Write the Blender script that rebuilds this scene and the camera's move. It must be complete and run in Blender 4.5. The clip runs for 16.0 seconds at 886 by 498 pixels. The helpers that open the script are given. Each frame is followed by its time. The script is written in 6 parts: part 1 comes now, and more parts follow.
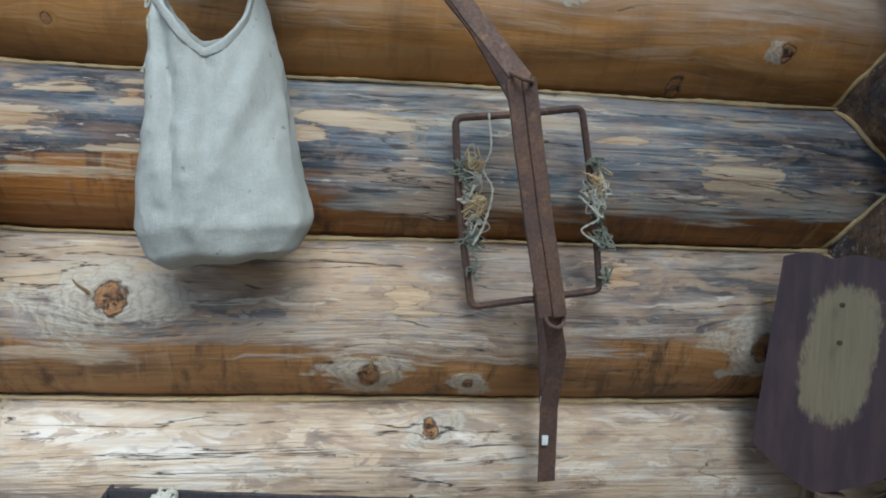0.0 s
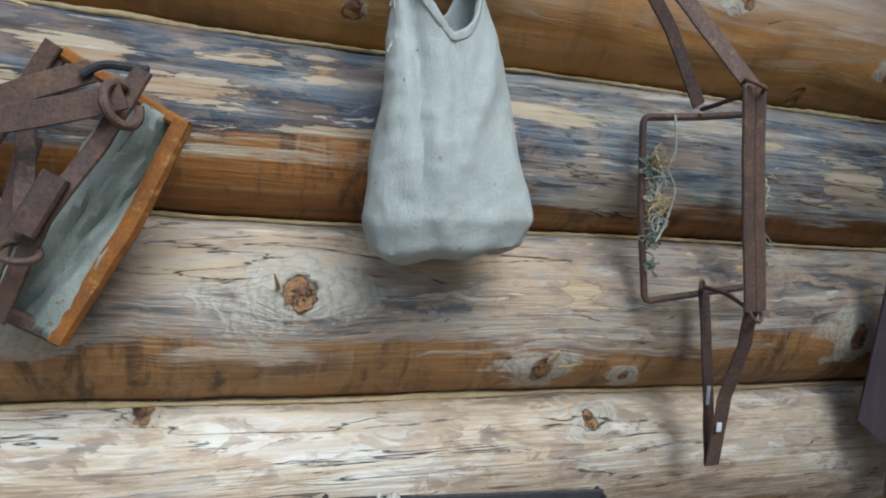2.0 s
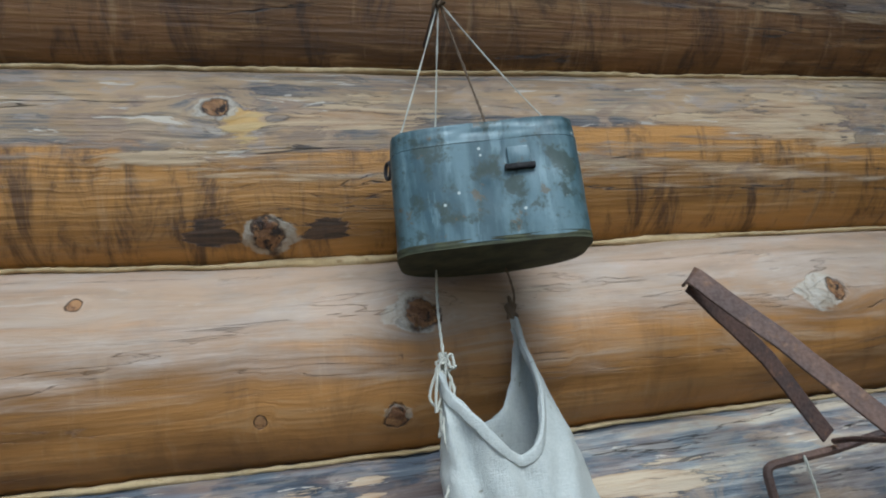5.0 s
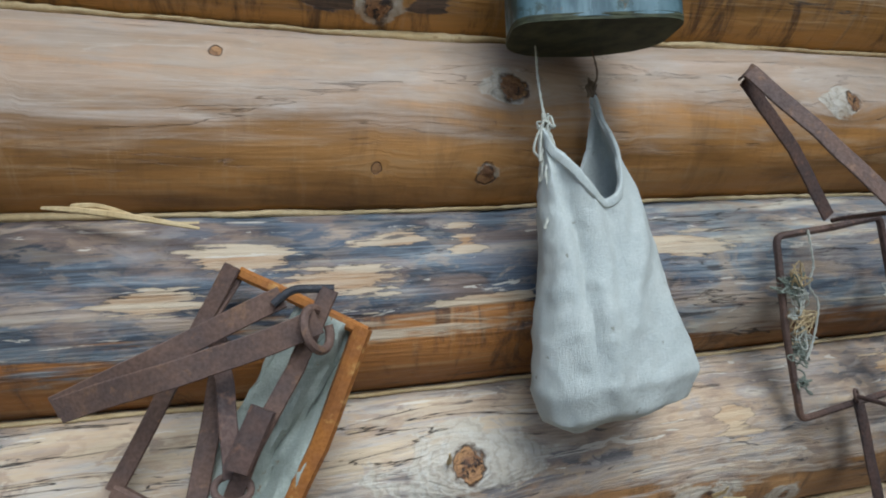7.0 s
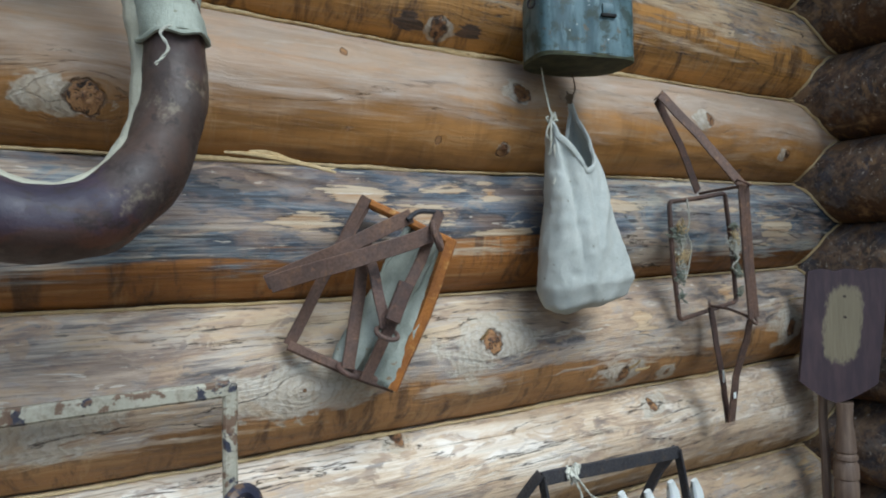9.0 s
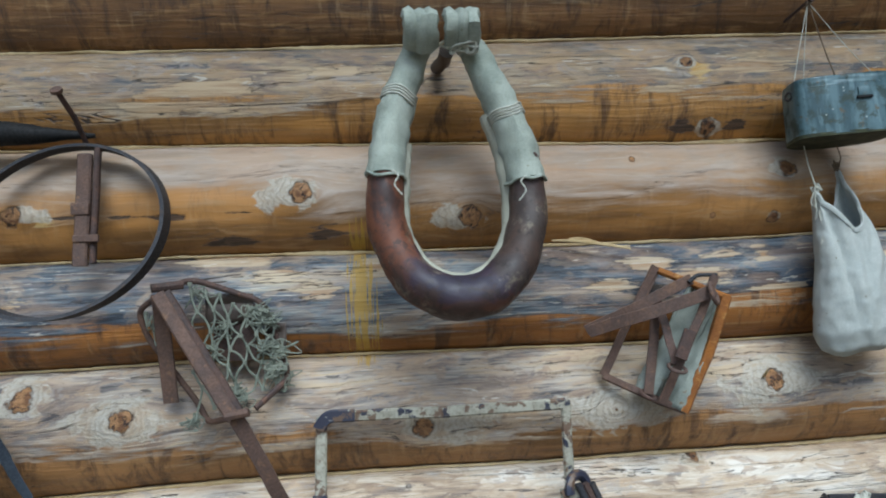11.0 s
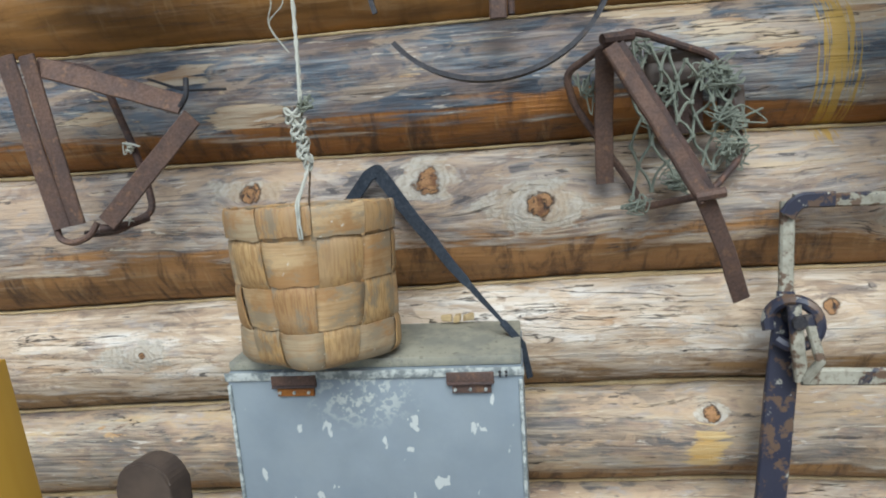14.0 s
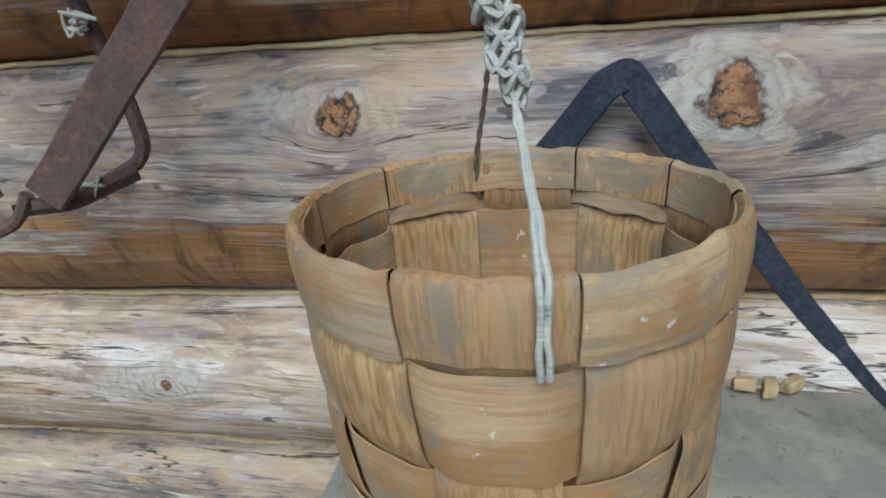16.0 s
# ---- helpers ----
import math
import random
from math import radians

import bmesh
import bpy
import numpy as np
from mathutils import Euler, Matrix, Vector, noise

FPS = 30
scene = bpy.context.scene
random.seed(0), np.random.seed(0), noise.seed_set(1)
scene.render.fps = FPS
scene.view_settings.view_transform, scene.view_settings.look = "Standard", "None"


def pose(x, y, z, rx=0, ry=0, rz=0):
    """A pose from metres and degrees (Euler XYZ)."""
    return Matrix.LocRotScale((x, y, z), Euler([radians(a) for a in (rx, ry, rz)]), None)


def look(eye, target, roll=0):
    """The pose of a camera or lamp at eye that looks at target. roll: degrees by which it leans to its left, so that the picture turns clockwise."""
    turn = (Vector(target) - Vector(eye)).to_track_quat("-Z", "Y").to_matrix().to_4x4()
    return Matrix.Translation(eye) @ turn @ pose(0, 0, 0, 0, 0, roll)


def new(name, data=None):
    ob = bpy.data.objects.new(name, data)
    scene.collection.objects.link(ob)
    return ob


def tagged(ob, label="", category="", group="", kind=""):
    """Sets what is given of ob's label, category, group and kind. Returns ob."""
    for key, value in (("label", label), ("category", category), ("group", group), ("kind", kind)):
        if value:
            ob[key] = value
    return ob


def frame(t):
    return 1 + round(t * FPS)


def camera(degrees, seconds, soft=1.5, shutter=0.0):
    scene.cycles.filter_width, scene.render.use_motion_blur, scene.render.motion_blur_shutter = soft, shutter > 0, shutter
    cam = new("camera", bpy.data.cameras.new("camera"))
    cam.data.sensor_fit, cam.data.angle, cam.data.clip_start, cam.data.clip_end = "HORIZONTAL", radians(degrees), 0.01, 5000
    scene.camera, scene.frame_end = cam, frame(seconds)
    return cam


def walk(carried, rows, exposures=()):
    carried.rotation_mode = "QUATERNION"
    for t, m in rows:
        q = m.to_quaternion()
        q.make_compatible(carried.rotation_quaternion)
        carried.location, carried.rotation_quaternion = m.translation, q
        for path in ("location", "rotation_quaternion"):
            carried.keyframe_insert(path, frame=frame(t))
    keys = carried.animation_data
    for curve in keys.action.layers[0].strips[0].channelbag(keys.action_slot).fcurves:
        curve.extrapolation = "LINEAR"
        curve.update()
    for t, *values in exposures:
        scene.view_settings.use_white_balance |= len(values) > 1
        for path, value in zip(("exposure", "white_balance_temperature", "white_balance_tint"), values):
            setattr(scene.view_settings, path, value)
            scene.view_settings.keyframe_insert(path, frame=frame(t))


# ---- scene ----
cam = camera(70.2, 16.0, soft=2.0)
PATH = [
    (0, (-0.005, 0.047, 1.462), (0.258, 2.027, 1.363), 2.4),
    (0.5, (-0.107, 0.122, 1.46), (0.245, 2.09, 1.385), -0.5),
    (1, (-0.241, 0.195, 1.451), (0.078, 2.167, 1.372), 1.8),
    (1.5, (-0.326, 0.2, 1.456), (0.145, 2.142, 1.369), 3.5),
    (2, (-0.45, 0.158, 1.449), (0.197, 2.047, 1.328), 3.9),
    (2.5, (-0.531, 0.113, 1.466), (0.171, 1.985, 1.402), 4.7),
    (3, (-0.564, 0.083, 1.53), (0.206, 1.919, 1.711), 1.6),
    (3.5, (-0.558, 0.068, 1.611), (0.243, 1.854, 2.021), -1.1),
    (4, (-0.496, 0.166, 1.678), (0.15, 1.985, 2.201), -5.2),
    (4.2, (-0.459, 0.22, 1.706), (0.12, 2.054, 2.255), -6.2),
    (6.3, (-0.404, 0.282, 1.706), (0.031, 2.189, 2.128), -5.8),
    (6.5, (-0.498, 0.273, 1.641), (0.081, 2.134, 2.087), -5.8),
    (7, (-0.615, 0.212, 1.601), (-0.04, 2.127, 1.626), -2.7),
    (7.5, (-0.764, 0.251, 1.51), (-0.161, 2.158, 1.562), -1.5),
    (8, (-0.89, 0.299, 1.517), (-0.075, 2.125, 1.488), -4.1),
    (8.5, (-0.928, 0.225, 1.516), (0.034, 1.979, 1.507), -2.7),
    (9, (-1.076, -0.021, 1.508), (-0.051, 1.696, 1.514), -1.5),
    (9.5, (-1.212, -0.204, 1.514), (-0.335, 1.593, 1.541), -1.4),
    (10, (-1.265, -0.259, 1.557), (-0.879, 1.695, 1.739), -2.0),
    (10.2, (-1.24, -0.285, 1.567), (-1.007, 1.691, 1.77), -0.3),
    (12.3, (-1.328, -0.68, 1.45), (-1.135, 1.31, 1.507), -4.9),
    (12.5, (-1.358, -0.704, 1.466), (-1.185, 1.288, 1.436), -4.5),
    (13, (-1.53, -0.616, 1.415), (-1.512, 1.381, 1.309), -2.5),
    (13.5, (-1.694, -0.387, 1.474), (-1.893, 1.589, 1.238), -4.8),
    (14, (-1.86, -0.189, 1.471), (-2.109, 1.763, 1.113), -4.0),
    (14.5, (-2.04, 0.039, 1.495), (-2.169, 1.985, 1.052), -5.4),
    (15, (-2.151, 0.237, 1.475), (-2.343, 2.161, 0.965), -4.2),
    (15.5, (-2.167, 0.391, 1.461), (-2.468, 2.275, 0.862), -2.9),
    (16, (-2.156, 0.443, 1.506), (-2.6, 2.21, 0.681), -5.3),
]
walk(cam, [(t, look(eye, target, roll)) for t, eye, target, roll in PATH],
     exposures=[(0.0, -0.03, 6300, 10), (1.5, 0.0, 6250, 10), (3.0, 0.02, 6200, 10), (4.0, 0.17, 6150, 10), (6.5, 0.12, 6150, 10), (7.5, 0.14, 6200, 10), (8.0, 0.08, 6250, 10), (8.5, 0.1, 6300, 9), (9.5, 0.1, 6250, 9), (10.0, 0.02, 6100, 8), (12.5, 0.1, 6300, 9), (14.0, 0.12, 6550, 10), (15.0, 0.0, 6450, 10), (16.0, -0.13, 6050, 10)])

# ---------------------------------------------------------------- light
world = bpy.data.worlds.new("sky")
scene.world = world
world.use_nodes = True
wn = world.node_tree.nodes
sky = wn.new("ShaderNodeTexSky")
sky.sky_type = "NISHITA"
sky.sun_disc = False
sky.sun_elevation = radians(52)
sky.sun_rotation = radians(172)
wn["Background"].inputs["Strength"].default_value = 0.15
world.node_tree.links.new(sky.outputs[0], wn["Background"].inputs["Color"])
sun = new("sun", bpy.data.lights.new("sun", "SUN"))
sun.data.energy = 3.5
sun.data.angle = radians(40)
sun.data.color = (0.90, 1.0, 1.03)
sun.matrix_world = look((-0.35, -3.5, 6.9), (-1.0, 1.0, 1.4))


# ---------------------------------------------------------------- materials
class Mat:
    """A small builder for node materials."""

    def __init__(self, name, rough=0.7, metal=0.0):
        self.m = bpy.data.materials.new(name)
        self.m.use_nodes = True
        self.t = self.m.node_tree
        self.b = self.t.nodes["Principled BSDF"]
        self.b.inputs["Roughness"].default_value = rough
        self.b.inputs["Metallic"].default_value = metal
        self.co = self.t.nodes.new("ShaderNodeTexCoord").outputs["Object"]

    def put(self, sock, v):
        if hasattr(v, "is_output"):
            self.t.links.new(v, sock)
        else:
            sock.default_value = v

    def space(self, sx, sy, sz, at=(0, 0, 0), turn=(0, 0, 0)):
        n = self.t.nodes.new("ShaderNodeMapping")
        n.inputs["Scale"].default_value = (sx, sy, sz)
        n.inputs["Location"].default_value = at
        n.inputs["Rotation"].default_value = turn
        self.put(n.inputs[0], self.co)
        return n.outputs[0]

    def noise(self, vec=None, scale=5.0, detail=6.0, rough=0.6, warp=0.0):
        n = self.t.nodes.new("ShaderNodeTexNoise")
        self.put(n.inputs["Vector"], vec or self.co)
        n.inputs["Scale"].default_value = scale
        n.inputs["Detail"].default_value = detail
        n.inputs["Roughness"].default_value = rough
        n.inputs["Distortion"].default_value = warp
        return n.outputs["Fac"]

    def voronoi(self, vec=None, scale=20.0, feature="F1"):
        n = self.t.nodes.new("ShaderNodeTexVoronoi")
        n.feature = feature
        self.put(n.inputs["Vector"], vec or self.co)
        n.inputs["Scale"].default_value = scale
        return n.outputs["Distance"]

    def ramp(self, fac, a, b, lo=0.0, hi=1.0):
        n = self.t.nodes.new("ShaderNodeMapRange")
        n.interpolation_type = "SMOOTHSTEP"
        self.put(n.inputs["Value"], fac)
        for k, v in zip((1, 2, 3, 4), (a, b, lo, hi)):
            self.put(n.inputs[k], v)
        return n.outputs[0]

    def mix(self, fac, a, b):
        n = self.t.nodes.new("ShaderNodeMix")
        n.data_type = "RGBA"
        self.put(n.inputs[0], fac)
        for k, v in ((6, a), (7, b)):
            self.put(n.inputs[k], (*v, 1.0) if isinstance(v, tuple) else v)
        return n.outputs[2]

    def colors(self, fac, stops):
        n = self.t.nodes.new("ShaderNodeValToRGB")
        self.put(n.inputs[0], fac)
        e = n.color_ramp.elements
        while len(e) < len(stops):
            e.new(0.5)
        for el, (p, col) in zip(e, stops):
            el.position, el.color = p, (*col, 1.0)
        return n.outputs[0]

    def math(self, op, a, b=0.0):
        n = self.t.nodes.new("ShaderNodeMath")
        n.operation = op
        self.put(n.inputs[0], a)
        self.put(n.inputs[1], b)
        return n.outputs[0]

    def near(self, at, scale):
        """The distance from a place of the thing."""
        n = self.t.nodes.new("ShaderNodeVectorMath")
        n.operation = "DISTANCE"
        self.put(n.inputs[0], self.space(*scale))
        n.inputs[1].default_value = tuple(a * q for a, q in zip(at, scale))
        return n.outputs["Value"]

    def attr(self, name):
        n = self.t.nodes.new("ShaderNodeAttribute")
        n.attribute_name = name
        return n.outputs["Fac"]

    def random(self):
        return self.t.nodes.new("ShaderNodeObjectInfo").outputs["Random"]

    def done(self, color, height=None, strength=0.3, distance=0.003, rough=None):
        self.put(self.b.inputs["Base Color"], (*color, 1.0) if isinstance(color, tuple) else color)
        if height is not None:
            n = self.t.nodes.new("ShaderNodeBump")
            n.inputs["Strength"].default_value = strength
            n.inputs["Distance"].default_value = distance
            self.put(n.inputs["Height"], height)
            self.put(self.b.inputs["Normal"], n.outputs[0])
        if rough is not None:
            self.put(self.b.inputs["Roughness"], rough)
        return self.m


def log_wood(name, seed, stops, chips, fresh, edge, smooth=0.0, long=1.0):
    """Weathered spruce: a streaky skin by the colour stops, flaked patches, and a less weathered underside up to the height edge."""
    k = Mat(name, 0.62)
    off = (seed * 3.7, seed * 1.3, seed * 2.1)
    v, halo, ring, drip = k.attr("round"), k.attr("halo"), k.attr("ring"), k.attr("drip")
    plain = k.co
    # the grain bends round the knots
    lift = k.t.nodes.new("ShaderNodeCombineXYZ")
    k.put(lift.inputs[2], k.attr("flow"))
    bent = k.t.nodes.new("ShaderNodeVectorMath")
    k.put(bent.inputs[0], plain)
    k.put(bent.inputs[1], lift.outputs[0])
    k.co = bent.outputs[0]
    wide = k.noise(k.space(1.9 / long, 12, 12, off), 1.0, 9, 0.62, 0.5)
    mid = k.noise(k.space(5.5 / long, 55, 55, off), 1.0, 7, 0.66, 0.5)
    fine = k.noise(k.space(11, 280, 280, off), 1.0, 5, 0.62, 0.3)
    blot = k.noise(k.space(7, 16, 16, off), 1.0, 7, 0.64, 0.4)
    # rows of colour along the grain
    t = k.math("ADD", k.math("MULTIPLY", wide, 0.52), k.math("ADD", k.math("MULTIPLY", mid, 0.34), k.math("MULTIPLY", fine, 0.14)))
    t = k.math("ADD", k.math("MULTIPLY", k.math("SUBTRACT", t, 0.5), 2.7 - smooth * 1.3), 0.5)
    skin = k.colors(t, stops)
    tone = k.ramp(blot, 0.46, 0.58)
    skin = k.mix(k.math("MULTIPLY", tone, 0.36), skin, tuple(0.6 * a + 0.4 * c for a, c in zip(fresh, stops[-2][1])))
    cool = k.noise(k.space(3, 13, 13, (seed * 6.1, 2.0, seed)), 1.0, 7, 0.62, 0.5)
    skin = k.mix(k.ramp(cool, 0.51, 0.58, 0, (0.6 if stops[2][1][0] < 0.2 else 0.2) - 0.15 * smooth), skin, tuple(0.62 * a + 0.38 * c for a, c in zip((0.085, 0.11, 0.155), stops[2][1])))
    warm = k.noise(k.space(5, 15, 15, (seed * 0.7, 5.0, seed * 2.2)), 1.0, 7, 0.64, 0.6)
    skin = k.mix(k.ramp(warm, 0.53, 0.60, 0, 0.65 - 0.4 * smooth), skin, tuple(0.55 * a + 0.45 * c for a, c in zip((0.50, 0.30, 0.14), stops[-2][1])))
    # mottled remains of the inner bark, in small ragged plates
    pale = stops[2][1][0] > 0.2
    plate = k.noise(k.space(13, 34, 34, (seed * 3.1, 1.0, seed)), 1.0, 7, 0.66, 0.8)
    hue = k.colors(k.noise(k.space(8, 22, 22, (seed * 1.1, 9.0, seed)), 1.0, 5, 0.6, 0.4), [(0.32, (0.10, 0.085, 0.09)), (0.43, (0.30, 0.20, 0.14)), (0.52, (0.47, 0.33, 0.21)), (0.60, (0.33, 0.29, 0.27)), (0.70, (0.60, 0.52, 0.42))])
    skin = k.mix(k.ramp(plate, 0.49, 0.545, 0, (0.62 if pale else 0.25) * (1 - 0.8 * smooth)), skin, hue)
    # long dark and pale fibres
    fibre = k.noise(k.space(2.6, 170, 170, (seed * 5.3, 3.0, seed)), 1.0, 5, 0.6, 0.4)
    bundle = k.ramp(k.noise(k.space(2.5, 9, 9, (seed, 8.0, seed)), 1.0, 4), 0.42, 0.62)
    skin = k.mix(k.math("MULTIPLY", bundle, k.ramp(fibre, 0.56, 0.66, 0, 0.62 - 0.4 * smooth)), skin, tuple(c * 0.3 for c in stops[1][1]))
    skin = k.mix(k.math("MULTIPLY", bundle, k.ramp(fibre, 0.42, 0.33, 0, 0.42 - 0.25 * smooth)), skin, stops[-1][1])
    flake = k.noise(k.space(4.6, 24, 24, (seed * 1.9, 7.0, seed * 4.0)), 1.0, 6, 0.6, 1.0)
    rag = k.math("ADD", k.math("MULTIPLY", k.math("SUBTRACT", flake, 0.5), 1.9), k.math("MULTIPLY", k.math("SUBTRACT", mid, 0.5), 2.8))
    bared = k.ramp(k.math("ADD", k.attr("bare"), rag), 0.60, 0.64, 0, 0.6 + 0.4 * max(0.0, chips))
    chip = k.math("MAXIMUM", k.ramp(flake, 0.76 - 0.2 * chips, 0.768 - 0.2 * chips), bared)
    rim = k.math("SUBTRACT", k.ramp(k.math("ADD", k.attr("bare"), rag), 0.54, 0.60), bared)
    skin = k.mix(k.math("MULTIPLY", k.math("MAXIMUM", rim, 0.0), 0.55), skin, (0.03, 0.026, 0.026))
    skin = k.mix(chip, skin, k.mix(k.ramp(mid, 0.36, 0.6), (0.40, 0.215, 0.09), tuple(0.5 * a + 0.5 * c for a, c in zip((0.64, 0.45, 0.26), stops[-1][1]))))
    fleck = k.noise(k.space(9, 85, 85, (seed * 2.3, 4.0, seed)), 1.0, 6, 0.62, 0.9)
    skin = k.mix(k.ramp(fleck, 0.63, 0.65, 0, 0.75 - 0.55 * smooth), skin, (0.6, 0.54, 0.45))
    skin = k.mix(k.ramp(fleck, 0.36, 0.34, 0, 0.8 - 0.6 * smooth), skin, (0.045, 0.04, 0.04))
    # the wood below the skin, with upright marks of the draw knife
    k.co = plain
    under = k.mix(k.ramp(wide, 0.38, 0.62), fresh, tuple(c * 0.5 for c in fresh))
    under = k.mix(k.ramp(mid, 0.5, 0.66, 0, 0.6), under, (0.46, 0.27, 0.12))
    cross = k.noise(k.space(26, 8, 8, off), 1.0, 8, 0.72, 0.6)
    under = k.mix(k.ramp(cross, 0.47, 0.66, 0, 0.8 - 0.55 * smooth), under, (0.05, 0.024, 0.013))
    under = k.mix(k.ramp(k.noise(k.space(40, 7, 7, off), 1.0, 6, 0.7), 0.56, 0.68, 0, 0.34), under, (0.50, 0.31, 0.15))
    under = k.mix(k.ramp(fine, 0.55, 0.68, 0, 0.08), under, tuple(c * 0.25 for c in fresh))
    wob = k.math("ADD", v, k.math("ADD", k.math("MULTIPLY", k.math("SUBTRACT", wide, 0.5), 0.75), k.math("MULTIPLY", k.math("SUBTRACT", mid, 0.5), 0.45)))
    color = k.mix(k.ramp(wob, edge - 0.04 - 0.12 * smooth, edge + 0.05 + 0.12 * smooth), under, skin)
    # amber stains and dark scars with ragged edges
    k.co = bent.outputs[0]
    tear = k.math("ADD", k.math("MULTIPLY", k.math("SUBTRACT", blot, 0.5), 1.3), k.math("MULTIPLY", k.math("SUBTRACT", mid, 0.5), 1.6))
    color = k.mix(k.ramp(k.math("ADD", k.attr("amber"), tear), 0.5, 0.62, 0, 0.75), color, k.mix(k.ramp(mid, 0.4, 0.6), (0.58, 0.32, 0.06), (0.60, 0.42, 0.18)))
    scar = k.ramp(k.math("ADD", k.attr("scar"), tear), 0.55, 0.62, 0, 0.9)
    color = k.mix(scar, color, k.mix(k.ramp(fine, 0.4, 0.6), (0.028, 0.02, 0.016), (0.10, 0.06, 0.04)))
    k.co = plain
    # yellow runs of resin
    yel = k.ramp(k.math("ADD", drip, k.math("MULTIPLY", k.math("SUBTRACT", k.noise(k.space(190, 9, 9), 1.0, 3), 0.5), 2.4)), 0.56, 0.74, 0, 0.8)
    color = k.mix(yel, color, (0.50, 0.30, 0.04))
    # knots: a pale ragged burr round a cracked orange heart
    lines = k.math("SINE", k.math("ADD", k.math("MULTIPLY", ring, 420.0), k.math("MULTIPLY", k.noise(k.space(1, 1, 1.6), 24, 6, 0.62), 26.0)))
    burr = k.mix(k.ramp(lines, 0.2, 1.0, 0, 0.5), (0.47, 0.42, 0.34), (0.25, 0.205, 0.16))
    burr = k.mix(k.ramp(k.noise(None, 70, 6, 0.7), 0.46, 0.64, 0, 0.8), burr, (0.55, 0.52, 0.45))
    burr = k.mix(k.ramp(blot, 0.5, 0.66, 0, 0.6), burr, (0.38, 0.235, 0.11))
    edge_n = k.noise(k.space(1, 1.6, 1.6, (seed, 0, 3)), 14, 5, 0.58, 0.5)
    h2 = k.math("ADD", halo, k.math("ADD", k.math("MULTIPLY", k.math("SUBTRACT", edge_n, 0.5), 1.5), k.math("MULTIPLY", k.math("SUBTRACT", mid, 0.5), 0.4)))
    hm = k.ramp(h2, 0.44, 0.55, 0, 0.8)
    color = k.mix(hm, color, burr)
    cn = k.noise(None, 95, 7, 0.68)
    kb = k.noise(None, 42, 5, 0.6)
    dist = k.t.nodes.new("ShaderNodeVectorMath")
    dist.operation = "LENGTH"
    knot = k.t.nodes.new("ShaderNodeAttribute")
    knot.attribute_name = "knot"
    k.put(dist.inputs[0], knot.outputs["Vector"])
    kd = k.math("ADD", dist.outputs["Value"], k.math("ADD", k.math("MULTIPLY", k.math("SUBTRACT", kb, 0.5), 1.5), k.math("MULTIPLY", k.math("SUBTRACT", cn, 0.5), 0.3)))
    near = k.attr("near_knot")
    heart = k.mix(k.ramp(kb, 0.40, 0.62), (0.38, 0.195, 0.08), (0.15, 0.065, 0.028))
    heart = k.mix(k.ramp(k.math("SINE", k.math("MULTIPLY", kd, 26.0)), 0.2, 1.0, 0, 0.4), heart, (0.15, 0.062, 0.024))
    heart = k.mix(k.ramp(k.noise(None, 60, 7, 0.72, 0.6), 0.52, 0.58), heart, (0.03, 0.016, 0.01))
    shell = k.math("MULTIPLY", k.ramp(kd, 1.30, 1.02), k.math("MULTIPLY", near, k.ramp(kb, 0.62, 0.42, 0.35, 0.95)))
    inner = k.math("MULTIPLY", k.ramp(kd, 1.03, 0.92), near)
    color = k.mix(shell, color, (0.075, 0.036, 0.018))
    color = k.mix(inner, color, heart)
    # drying cracks
    k.co = bent.outputs[0]
    crack = k.noise(k.space(1.3, 20, 20, (seed, seed * 3, 1.0)), 1.0, 5, 0.55, 0.8)
    line = k.ramp(k.math("ABSOLUTE", k.math("SUBTRACT", crack, 0.5)), 0.0, 0.007, 1, 0)
    line = k.math("MULTIPLY", line, k.ramp(wide, 0.48, 0.54, 0, 0.95 - 0.6 * smooth))
    color = k.mix(line, color, (0.03, 0.022, 0.018))
    h = k.math("ADD", k.math("MULTIPLY", fine, 0.65 - 0.4 * smooth), k.math("MULTIPLY", mid, 1.2 - 0.8 * smooth))
    h = k.math("SUBTRACT", h, k.math("MULTIPLY", chip, 0.45))
    h = k.math("SUBTRACT", h, k.math("MULTIPLY", k.math("MAXIMUM", line, scar), 1.2))
    h = k.math("SUBTRACT", h, k.math("MULTIPLY", fibre, 0.8 - 0.6 * smooth))
    h = k.math("ADD", h, k.math("MULTIPLY", k.math("MULTIPLY", lines, hm), 0.16))
    h = k.math("SUBTRACT", h, k.math("MULTIPLY", k.math("SUBTRACT", shell, inner), 0.9))
    return k.done(color, h, 0.75, 0.004, k.ramp(mid, 0.35, 0.65, 0.45, 0.75))


# ---------------------------------------------------------------- mesh helpers
def mesh_object(name, verts, faces, mat, parent=None, smooth=True):
    me = bpy.data.meshes.new(name)
    me.from_pydata([tuple(map(float, p)) for p in verts], [], faces)
    me.materials.append(mat)
    if smooth:
        me.shade_smooth()
    ob = new(name, me)
    ob.parent = parent
    return ob


def part(name, bm, mat, parent=None, label="", smooth=True):
    """Links a bmesh as one mesh object under its thing."""
    bmesh.ops.recalc_face_normals(bm, faces=bm.faces)
    me = bpy.data.meshes.new(name)
    bm.to_mesh(me)
    bm.free()
    me.materials.append(mat)
    if smooth:
        me.shade_smooth()
        me.set_sharp_from_angle(angle=radians(40))
    ob = new(name, me)
    ob.parent = parent
    return tagged(ob, label)


def thing(name, at, label, category, group="", kind=""):
    ob = new(name)
    ob.location = at
    ob.empty_display_size = 0.05
    return tagged(ob, label, category, group, kind)


